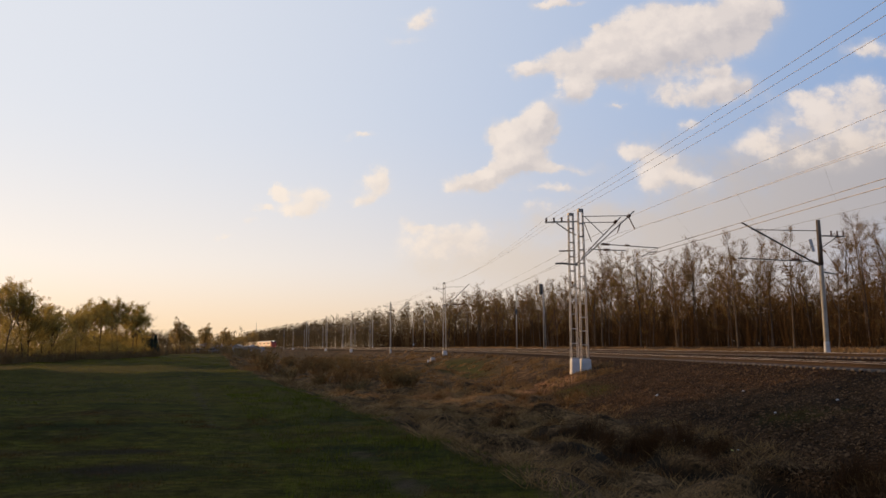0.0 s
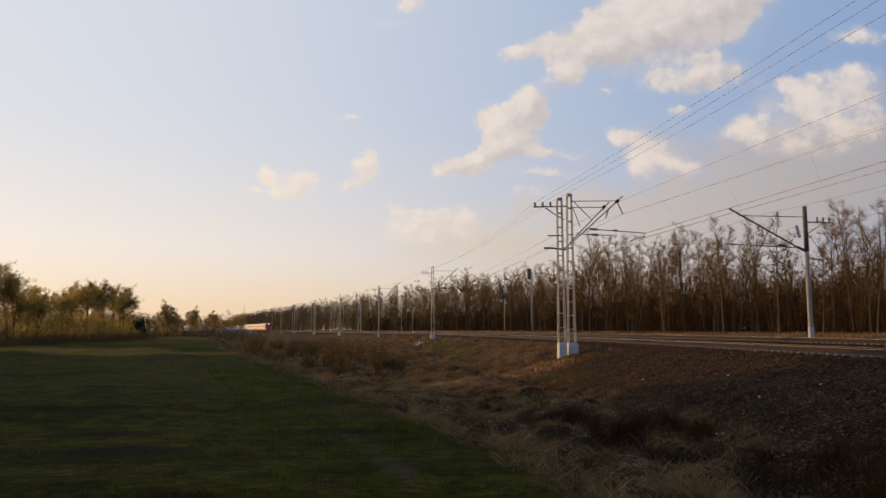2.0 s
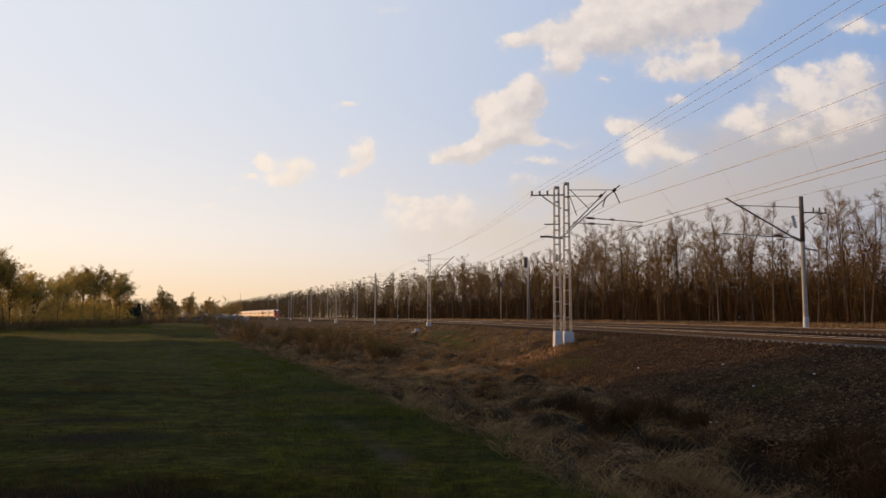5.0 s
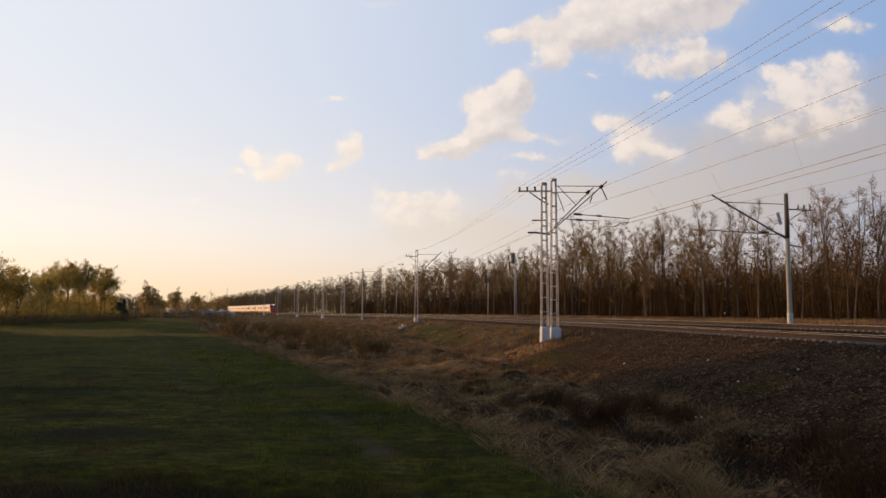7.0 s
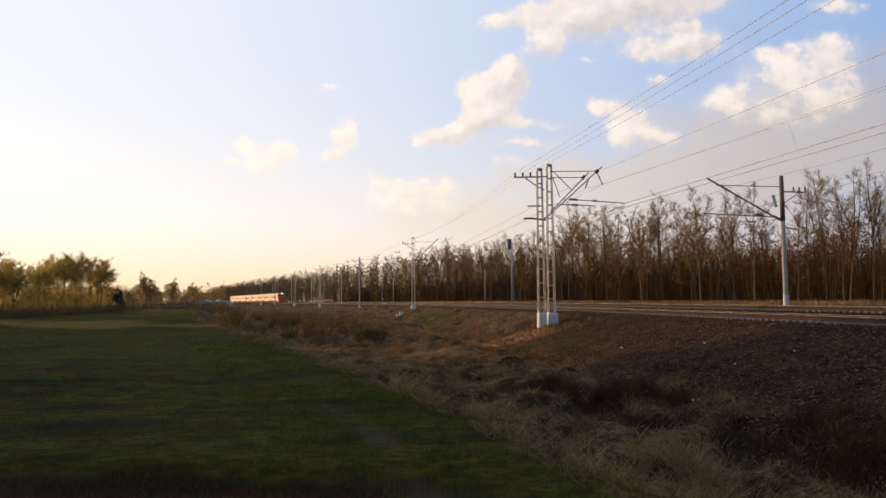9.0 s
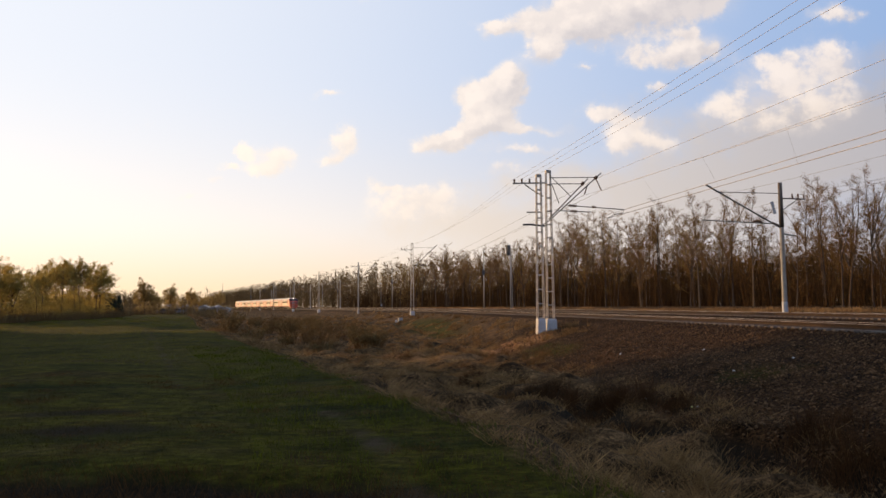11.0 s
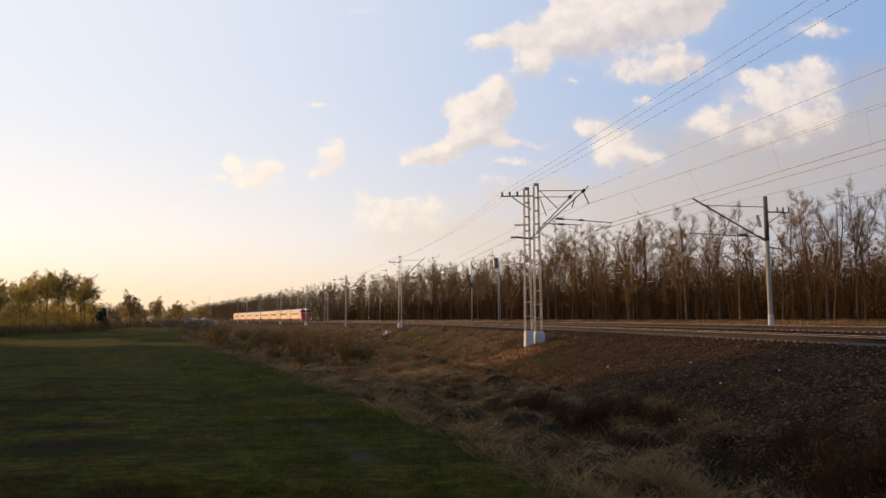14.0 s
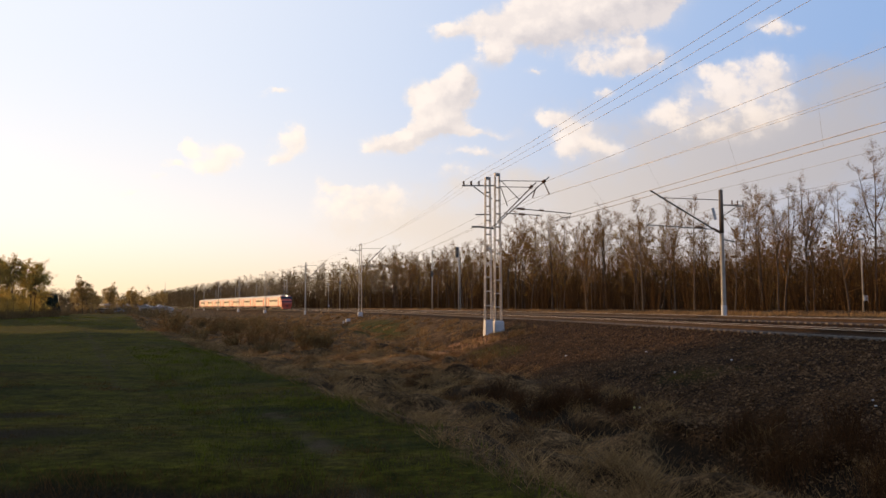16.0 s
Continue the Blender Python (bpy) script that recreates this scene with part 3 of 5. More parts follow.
def build_ground():
    gx, gy = grade(-3000, 3000, -20, 20, 0.26, 1.06), grade(-1500, 4200, 4.5, 50, 0.28, 1.05)
    X, Y = np.meshgrid(gx, gy)
    Z = ground_z(X, Y)
    far = smooth01((np.hypot(X, Y) - 450) / 300)
    Z = Z * (1 - far) + far * 0.3
    v = np.stack([X.ravel(), Y.ravel(), Z.ravel()], 1)
    nx, ny = len(gx), len(gy)
    i = np.arange(nx * ny).reshape(ny, nx)
    f = np.stack([i[:-1, :-1], i[:-1, 1:], i[1:, 1:], i[1:, :-1]], -1).reshape(-1, 4)
    me = bpy.data.meshes.new("ground")
    me.vertices.add(len(v))
    me.vertices.foreach_set("co", v.ravel())
    me.loops.add(f.size)
    me.loops.foreach_set("vertex_index", f.ravel())
    me.polygons.add(len(f))
    me.polygons.foreach_set("loop_start", np.arange(0, f.size, 4))
    me.polygons.foreach_set("use_smooth", np.ones(len(f), bool))
    me.update()
    u, w = aside_of(X, Y), X - edge_of(Y)
    near = (Y < 450)
    masks = {
        "reed": np.where(near, smooth01((w + 0.4) / 0.8) * (u > -60), 0) * (1 - 0.75 * np.exp(-(((u - 9) / 3.5) ** 2 + ((Y - 82) / 14) ** 2))),
        "gravel": np.where(near, smooth01((10.3 - u) / 2.0) * (u > -11.5) * np.interp(Y, [40, 62], [1.0, 0.25]), 0),
        "rusty": np.where(near, smooth01((2.6 - np.abs(u)) / 0.5) + smooth01((2.9 - np.abs(u + GAP_B)) / 0.5), 0),
        # sandy slope below the mast, and a painted lit strip in the ditch
        "sunlit_sand": np.exp(-(((u - 7.6) / 2.6) ** 2 + ((Y - 51.0) / 3.8) ** 2)) * 1.0 + 0.6 * np.exp(-(((u - 15) / 4.5) ** 2 + ((Y - 46) / 5) ** 2)),
        "moss": 0.85 * np.exp(-(((u - 7.5) / 1.6) ** 2 + ((Y - 44) / 4.5) ** 2)) + 0.8 * np.exp(-(((u - 7.5) / 4.0) ** 2 + ((Y - 100) / 20) ** 2)) + 0.6 * np.exp(-(((u - 6) / 1.5) ** 2 + ((Y - 24) / 2) ** 2)),
        # bare earth and painted shade: stream cut, shadowed bank, pits, front hollow
        "shaded_soil": 0.9 * np.exp(-(((X - 2.2) / 1.9) ** 2 + ((Y - 25.5) / 3.5) ** 2)) + 0.95 * np.interp(Y, [9, 13, 34, 40], [0, 1, 1, 0]) * np.exp(-(np.abs(X - stream_x(Y) - 0.25 * np.sin(Y * 1.9)) / 0.8) ** 4) + 0.8 * np.exp(-(((X + 7.0) / 1.5) ** 2 + ((Y - 12.3) / 0.5) ** 2)) + 1.5 * np.exp(-(((X + 3.4) / 3.3) ** 2 + ((Y - 6.3) / 1.05) ** 2)) + 0.85 * np.exp(-(((X + 5.9) / 1.6) ** 2 + ((Y - 10.3) / 0.6) ** 2))
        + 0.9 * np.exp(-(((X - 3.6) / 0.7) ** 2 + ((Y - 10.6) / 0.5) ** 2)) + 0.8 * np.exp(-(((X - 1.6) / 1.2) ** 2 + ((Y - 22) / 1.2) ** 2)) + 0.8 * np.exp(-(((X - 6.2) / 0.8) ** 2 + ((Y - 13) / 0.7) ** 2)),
        "worn": 0.7 * np.exp(-((X - np.interp(Y, [6, 6.65, 7.3, 9.1, 11, 12.5], [-0.5, -0.68, -0.91, -1.42, -2.2, -2.9])) / 0.27) ** 2) * (Y < 12.5) * (Y > 0) * (0.75 + 0.25 * np.sin(Y * 2.2))
        + 0.6 * np.exp(-((X - np.interp(Y, [16, 22.4, 44.3, 80, 140], [-6.9, -10.1, -21.1, -39, -69])) / 0.22) ** 2) * (Y > 16) * (Y < 120),
    }
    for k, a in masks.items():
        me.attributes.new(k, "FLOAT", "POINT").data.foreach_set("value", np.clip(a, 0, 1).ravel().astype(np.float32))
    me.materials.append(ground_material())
    tagged(new("ground", me), "dark green meadow, reedy brown ditch and stony bank", "ground", kind="structure")


build_ground()


# ---- railway ----
def rail_rings(track_aside, rail_off, s_list, head):
    prof = [(-0.075, -0.18), (0.075, -0.18), (0.075, -0.165), (0.012, -0.13), (0.012, -0.05), (0.036, -0.035), (0.036, -0.004), (-0.036, -0.004), (-0.036, -0.035), (-0.012, -0.05), (-0.012, -0.13), (-0.075, -0.165)]
    return [[on_track(s, track_aside + rail_off + a, head + b) for a, b in prof] for s in s_list]


def build_track(name, aside, head, label):
    t = thing(name, label, "railway track", kind="structure")
    s_list = list(np.arange(-60, 60, 4.0)) + list(np.arange(60, 640, 10.0))
    for off in (0.76, -0.76):
        r = part("rail", Build().loft(rail_rings(aside, off, s_list, head)), "rail", t)
        tops = [[on_track(s, aside + off + a, head + b) for a, b in ((-0.033, -0.003), (0.033, -0.003), (0.028, 0.003), (-0.028, 0.003))] for s in s_list]
        part("running_surface", Build().loft(tops), "rail_top", r, "bright polished running surface")
    b = Build()
    prof = [(-1.35, 0.0), (-0.95, 0.0), (-0.6, -0.03), (0.6, -0.03), (0.95, 0.0), (1.35, 0.0)]
    b.loft([[(x, -0.11, z - 0.2) for x, z in prof] + [(1.35, -0.11, -0.4), (-1.35, -0.11, -0.4)],
            [(x, 0.11, z - 0.2) for x, z in prof] + [(1.35, 0.11, -0.4), (-1.35, 0.11, -0.4)]])
    me = b.mesh("sleeper", "sleeper")
    s = -16.0
    for _ in range(150):
        ob = part("sleeper", me, "sleeper", t)
        ob.matrix_basis = Matrix.Translation(on_track(s, aside, head)) @ pose(0, 0, 0, 0, 0, math.degrees(heading(s)) + random.uniform(-0.6, 0.6))
        s += 0.52
    rest = Build()
    while s < 330:
        rest.box(-1.35, -0.11, -0.4, 1.35, 0.11, -0.2, Matrix.Translation(on_track(s, aside, head)) @ pose(0, 0, 0, 0, 0, math.degrees(heading(s))))
        s += 0.52
    part("sleepers", rest, "sleeper", t)["kind"] = "stuff"
    return t


build_track("railway_track", 0.0, RAIL_A, "near rusty railway track on grey concrete sleepers")
build_track("railway_track", -GAP_B, RAIL_B, "far rusty railway track on grey concrete sleepers")


# ---- masts ----
def lattice_mast(x, y, base_z, height, turn, label, group, foot=1.0, half=0.40):
    """A tapering four-legged steel mast with rungs on a concrete footing."""
    t = thing("catenary_mast", label, "catenary mast", pose(x, y, base_z, 0, 0, turn), group)
    part("footing", Build().loft([[(-a, -a, z), (a, -a, z), (a, a, z), (-a, a, z)] for a, z in ((half, -0.5), (half * 0.9, foot - 0.06), (half * 0.83, foot))]), "footing", t, "pale concrete footing", bevel=0.03)
    wide = lambda k: (0.25 - 0.09 * k, 0.17 - 0.05 * k)
    for sx in (-1, 1):
        for sy in (-1, 1):
            (a0, b0), (a1, b1) = wide(0), wide(1)
            leg = Build()
            rings = []
            for a, b_, z in ((a0, b0, foot), (a1, b1, foot + height)):
                w = 0.028
                rings.append([(sx * a - w, sy * b_ - w, z), (sx * a + w, sy * b_ - w, z), (sx * a + w, sy * b_ + w, z), (sx * a - w, sy * b_ + w, z)])
            part("leg", leg.loft(rings), "galvanised", t)
    n = int(height / 0.95)
    for i in range(n + 1):
        k = i / n
        a, b_ = wide(k)
        z = foot + 0.05 + k * (height - 0.12)
        r = Build()
        h = 0.035 if i < n else 0.09
        r.box(-a, -b_ - 0.03, z - h, a, -b_ + 0.03, z + h)
        r.box(-a, b_ - 0.03, z - h, a, b_ + 0.03, z + h)
        r.box(-a - 0.03, -b_, z - h, -a + 0.03, b_, z + h)
        r.box(a - 0.03, -b_, z - h, a + 0.03, b_, z + h)
        part("rung", r, "galvanised", t)
    return t


def bar(name, parent, pts, r=0.045, mat="steel_dark", label=""):
    return part(name, Build().tube(pts, r, 6), mat, parent, label)


def insulator(parent, p0, p1, r=0.075):
    p0, p1 = Vector(p0), Vector(p1)
    pts, rad = [], []
    for i in range(13):
        pts.append(p0.lerp(p1, i / 12))
        rad.append(r if i % 2 else r * 0.45)
    return part("insulator", Build().tube(pts, rad, 8), "insulator", parent)


# the two tall masts side by side
MAST_D = 54.0
K = MAST_D / 1310.0


def plane(ax, ay):
    """A place in the upright plane through the twin masts: metres from straight ahead, and height."""
    return Vector((ax * K, MAST_D, EYE + ay * K))


def twin_masts():
    left = lattice_mast(79 * K, MAST_D - 0.5, -0.33, 10.4, 14, "grey lattice steel mast with a feeder-wire arm", "overhead line masts", 1.05, 0.31)
    right = lattice_mast(97 * K, MAST_D + 0.1, -0.38, 10.85, 14, "taller grey lattice steel mast with two cantilevers", "overhead line masts", 1.05)
    inv_l, inv_r = left.matrix_basis.inverted(), right.matrix_basis.inverted()

    def L(ax, ay, dy=0.0):
        return inv_l @ (plane(ax, ay) + Vector((0, dy, 0)))

    def R_(ax, ay, dy=0.0):
        return inv_r @ (plane(ax, ay) + Vector((0, dy, 0)))

    bar("crossarm", left, [L(34, 216), L(92, 216)], 0.06, "galvanised")
    bar("brace", left, [L(55, 214), L(74, 200), L(88, 192)], 0.05, "galvanised")
    for ax in (37, 50.5, 64):
        insulator(left, L(ax, 216.5), L(ax, 224), 0.09)
    bar("bracket", left, [L(58, 164), L(84, 164)], 0.05)
    bar("bracket", left, [L(51, 142), L(64, 142), L(90, 139)], 0.075)
    bar("stay", left, [L(86, 141), L(97, 148)], 0.04)
    # two cantilevers over the near track
    for sh, tip, foot_, tie_l, tie_r, tie2 in (((0, 0), (190, 232), (97, 148), (100, 225), (182, 224), (136, 191)), ((0, 0.5), (168, 224), (97, 152), (100, 216), (160, 215), (116, 181))):
        dy = sh[1]
        bar("cantilever", right, [R_(*foot_, dy), R_(*tip, dy)], 0.05, "galvanised")
        bar("tie", right, [R_(*tie_l, dy), R_(*tie_r, dy)], 0.03)
        bar("strut", right, [R_(tie_l[0] + 4, tie_l[1], dy), R_(*tie2, dy)], 0.03)
        e = (tip[0] - 9, tip[1] - 8)
        insulator(right, R_(e[0] - 3, e[1] - 3, dy), R_(e[0] + 2, e[1] + 2, dy), 0.14)
    insulator(right, R_(180, 223), R_(190, 200), 0.06)
    insulator(right, R_(166, 212), R_(160, 194), 0.06)
    bar("steady_tube", right, [R_(130, 175), R_(228, 166)], 0.034)
    insulator(right, R_(132, 175), R_(146, 173.6), 0.12)
    insulator(right, R_(172, 172), R_(180, 171), 0.10)
    bar("steady_tube", right, [R_(110, 168, 0.5), R_(174, 164, 0.5)], 0.034)
    insulator(right, R_(136, 166.4, 0.5), R_(148, 165.6, 0.5), 0.12)
    bar("steady_arm", right, [R_(228, 166), R_(226, 160), R_(212, 158), R_(199, 151)], 0.03)


twin_masts()


def s_at(tangent, aside):
    """How far along the line the row at that distance aside is seen at a tangent to straight ahead."""
    s = 10.0
    while s < 500:
        q = on_track(s, aside)
        if q.x / q.y < tangent:
            break
        s += 0.25
    return s


def line_mast(s, aside, height, concrete, label, arm, scale=1.0):
    """A single mast beside the line with a cantilever over its track and a bracket for feeders."""
    foot = on_track(s, aside)
    z = gz(foot.x, foot.y) - 0.1
    turn = math.degrees(heading(s))
    inward = 1 if aside > 0 else -1        # towards the rails, along the mast's own x
    if concrete:
        t = thing("catenary_pole", label, "catenary pole", pose(foot.x, foot.y, z, 0, 0, turn), "overhead line masts")
        part("shaft", Build().tube([(0, 0, -0.5), (0, 0, 0.9), (0, 0, height * 0.5), (0, 0, height)], [0.175, 0.175, 0.155, 0.13], 14), "concrete", t, smooth=True)
        part("base_sleeve", Build().tube([(0, 0, -0.3), (0, 0, 1.0)], [0.20, 0.195], 14), "footing", t, "grey-blue painted base")
    else:
        t = lattice_mast(foot.x, foot.y, z, height - 1.0, turn, label, "overhead line masts")
    if arm:
        zt = height - 0.75
        bar("cantilever", t, [(inward * 0.1, 0, height * 0.66), (inward * arm, 0, zt + 0.55)], 0.06)
        bar("tie", t, [(0, 0, zt), (inward * arm * 0.88, 0, zt + 0.05)], 0.03)
        bar("steady_tube", t, [(inward * 0.5, 0, height * 0.69), (inward * (arm + 0.4), 0, height * 0.715)], 0.04)
        insulator(t, (inward * 0.2, 0, height * 0.675), (inward * 0.75, 0, height * 0.70), 0.10)
        insulator(t, (inward * 1.5, 0, height * 0.705), (inward * 2.1, 0, height * 0.708), 0.10)
        bar("crossarm", t, [(0, 0, zt - 0.35), (-inward * 1.9, 0, zt - 0.4)], 0.05)
        bar("brace", t, [(0, 0, zt - 1.3), (-inward * 1.3, 0, zt - 0.42)], 0.03)
        for q in (0.9, 1.35, 1.8):
            insulator(t, (-inward * q, 0, zt - 0.35), (-inward * q, 0, zt), 0.07)
        bar("bracket", t, [(0, 0, height * 0.615), (-inward * 1.0, 0, height * 0.60)], 0.05)
    return t


def s_for(d):
    return float(np.interp(d, CY, S))


POLE_LABEL = "pale concrete pole carrying a rusty cantilever arm"
LATT_LABEL = "grey lattice mast on a pale footing beside the track"
big = line_mast(s_at(0.381, -GAP_B - 4.6), -GAP_B - 4.6, 9.5, True, "lit concrete pole with a long slanted cantilever arm", 5.6)
part('sign_plate', Build().box(-0.12, -0.05, -0.45, 0.12, -0.02, 0.45, pose(-0.6, 0, 7.7, 0, -14, 0)), 'litter', big, 'pale insulating plate')
# the pole's upper length is dark brown
part('pole_top', Build().tube([(0, 0, 6.3), (0, 0, 9.52)], [0.165, 0.145], 14), 'brown_pole', big, 'dark brown upper length', smooth=True)
line_mast(s_for(-6.0), -GAP_B - 4.6, 9.5, True, POLE_LABEL, 5.6)
line_mast(s_for(-4.0), 5.0, 11.0, False, LATT_LABEL, 4.6)
NEAR_S = [s_at(q, 4.6) for q in (-0.1115, -0.1855, -0.240, -0.2755, -0.303, -0.322)]
for i, s in enumerate(NEAR_S):
    line_mast(s, 4.6, 12.6, i in (1, 4), LATT_LABEL if i not in (1, 4) else POLE_LABEL, 4.4)
for d in (262, 310, 352, 400):
    line_mast(s_for(d), -GAP_B - 4.4, 10.5, True, POLE_LABEL, 4.6)


def plain_pole(x, y, height, label, category, head):
    t = thing("lamp_post" if head == "lamp" else "signal_post" if head == "signal" else "pole", label, category, pose(x, y, gz(x, y)))
    part("shaft", Build().tube([(0, 0, -0.3), (0, 0, height)], [0.14 if head != "lamp" else 0.075, 0.09 if head != "lamp" else 0.05], 10), "concrete", t, smooth=True)
    if head == "lamp":
        part("lamp_head", Build().tube([(-0.42, 0, height + 0.02), (-0.2, 0, height + 0.1), (0.22, 0, height + 0.08), (0.3, 0, height)], [0.05, 0.1, 0.1, 0.05], 8), "footing", t)
        part("box", Build().box(-0.02, -0.16, 0.9, 0.32, 0.1, 1.35), "footing", t)
    elif head == "signal":
        part("signal_head", Build().tube([(-0.3, 0.2, height - 1.75), (-0.3, 0.2, height - 1.6), (-0.3, 0.2, height - 0.15), (-0.3, 0.2, height)], [0.25, 0.36, 0.36, 0.25], 8), "steel_dark", t, "dark signal head seen from behind")
        bar("ladder", t, [(0.32, -0.1, 0.2), (0.12, -0.1, height - 2)], 0.04, "galvanised")
        bar("ladder", t, [(0.32, 0.2, 0.2), (0.12, 0.2, height - 2)], 0.04, "galvanised")
    else:
        bar("bracket", t, [(-0.3, 0, height - 4.4), (1.4, 0, height - 4.5)], 0.05)
        part("transformer", Build().box(-0.25, -0.2, height - 4.9, 0.2, 0.2, height - 3.9), "steel_dark", t)
    return t


plain_pole(-0.0145 * 138, 138, 11.4, "pale concrete pole with a small bracket", "pole", "bracket")
plain_pole(0.0215 * 122, 122, 10.8, "tall signal post with a dark head and ladder", "signal", "signal")
plain_pole(0.5665 * 62, 62, 6.0, "slim grey lamp post with a flat white head", "lamp post", "lamp")
plain_pole(-0.1545 * 205, 205, 7.0, "slim grey lamp post with a flat white head", "lamp post", "lamp")
plain_pole(-0.139 * 215, 215, 12.0, "pale concrete pole with a small bracket", "pole", "bracket")
for ax, d, h in ((-0.274, 300, 11), (-0.235, 330, 11), (-0.214, 262, 10.5), (-0.30, 380, 12), (-0.335, 330, 11), (-0.375, 420, 16)):
    plain_pole(ax * d, d, h, "far pale concrete pole beside the line", "pole", "bracket")


# ---- wires ----
def wire(name, pts, r, label):
    ob = part(name, Build().tube(pts, r, 5), "wire")
    tagged(ob, label, "wire", "overhead wires")
    return ob


def span(p0, p1, sag, n=12):
    p0, p1 = Vector(p0), Vector(p1)
    return [p0.lerp(p1, i / n) - Vector((0, 0, 4 * sag * (i / n) * (1 - i / n))) for i in range(n + 1)]


def ray(ax, ay, z=None, d=None):
    """A place from tangents across and up; at height z or d metres ahead."""
    d = d if d is not None else (z - EYE) / ay
    return Vector((ax * d, d, EYE + ay * d))


def along(p0, p1, back):
    p0, p1 = Vector(p0), Vector(p1)
    return p1 + (p1 - p0) * back


FEED_LABEL, CONT_LABEL = "thin dark feeder wire between masts", "dark copper overhead wire above the track"
for i, (ax, nx, ny) in enumerate(((37, 0.419, 0.426), (50.5, 0.453, 0.4293), (64, 0.501, 0.434))):
    a = plane(ax, 224)
    c = ray(nx, ny, z=a.z - 0.35)
    wire("feeder_wire", span(along(a, c, 0.75), a, 0.3), 0.008, FEED_LABEL)
    far = on_track(NEAR_S[0], 4.6 + 0.9 + 0.45 * i, 11.9)
    wire("feeder_wire", span(a, far, 0.9), 0.006, FEED_LABEL)
    wire("feeder_wire", span(far, on_track(NEAR_S[1], 4.6 + 0.9 + 0.45 * i, 11.9), 0.8), 0.006, FEED_LABEL)
for name, (ax, ay, dy), (nx, ny), r, sag, zf in (
        ("messenger_wire", (190, 226, 0), (0.6127, 0.361), 0.010, 0.05, 9.3),
        ("messenger_wire", (190, 200, 0), (0.610, 0.318), 0.008, 0.25, 8.9),
        ("messenger_wire", (160, 194, 0.5), (0.610, 0.312), 0.008, 0.25, 8.8),
        ("contact_wire", (228, 166, 0), (0.608, 0.2535), 0.017, 0.0, 7.9),
        ("contact_wire", (199, 151, 0), (0.6065, 0.240), 0.017, 0.0, 7.4)):
    a = plane(ax, ay) + Vector((0, dy, 0))
    c = ray(nx, ny, z=a.z)
    wire(name, span(along(a, c, 0.8), a, sag), r, CONT_LABEL)
    wire(name, span(a, on_track(NEAR_S[0], 0, zf), sag), 0.011, CONT_LABEL)
for q in (0.28, 0.5, 0.72, 0.9):
    a0, a1 = plane(199, 151), plane(160, 194) + Vector((0, 0.5, 0))
    c0, c1 = ray(0.6065, 0.240, z=a0.z), ray(0.610, 0.312, z=a1.z)
    wire("dropper", [a0.lerp(c0, q), a1.lerp(c1, q)], 0.003, "thin dropper between messenger and contact wire")
for s0, s1 in zip(NEAR_S, NEAR_S[1:]):
    for z0, sag in ((7.4, 0), (9.1, 0.8)):
        wire("contact_wire", span(on_track(s0, 0, z0), on_track(s1, 0, z0), sag), 0.016, CONT_LABEL)
for s0, s1 in ((-6, 50.2), (50.2, 122), (122, 170), (170, 216), (216, 262), (262, 310)):
    for z0, sag in ((7.5, 0), (9.3, 0.7)):
        wire("contact_wire", span(on_track(s_for(s0), -GAP_B, z0), on_track(s_for(s1), -GAP_B, z0), sag), 0.008, CONT_LABEL)
    wire("feeder_wire", span(on_track(s_for(s0), -GAP_B - 5.6, 9.4), on_track(s_for(s1), -GAP_B - 5.6, 9.4), 0.8), 0.008, FEED_LABEL)


# ---- trees ----
def branch_points(start, way, length, bend, n, rng):
    pts, d, q = [Vector(start)], Vector(way).normalized(), Vector(start)
    for _ in range(n):
        d = (d + Vector((rng.uniform(-1, 1), rng.uniform(-1, 1), rng.uniform(-0.4, 1))) * bend).normalized()
        q = q + d * (length / n)
        pts.append(q)
    return pts


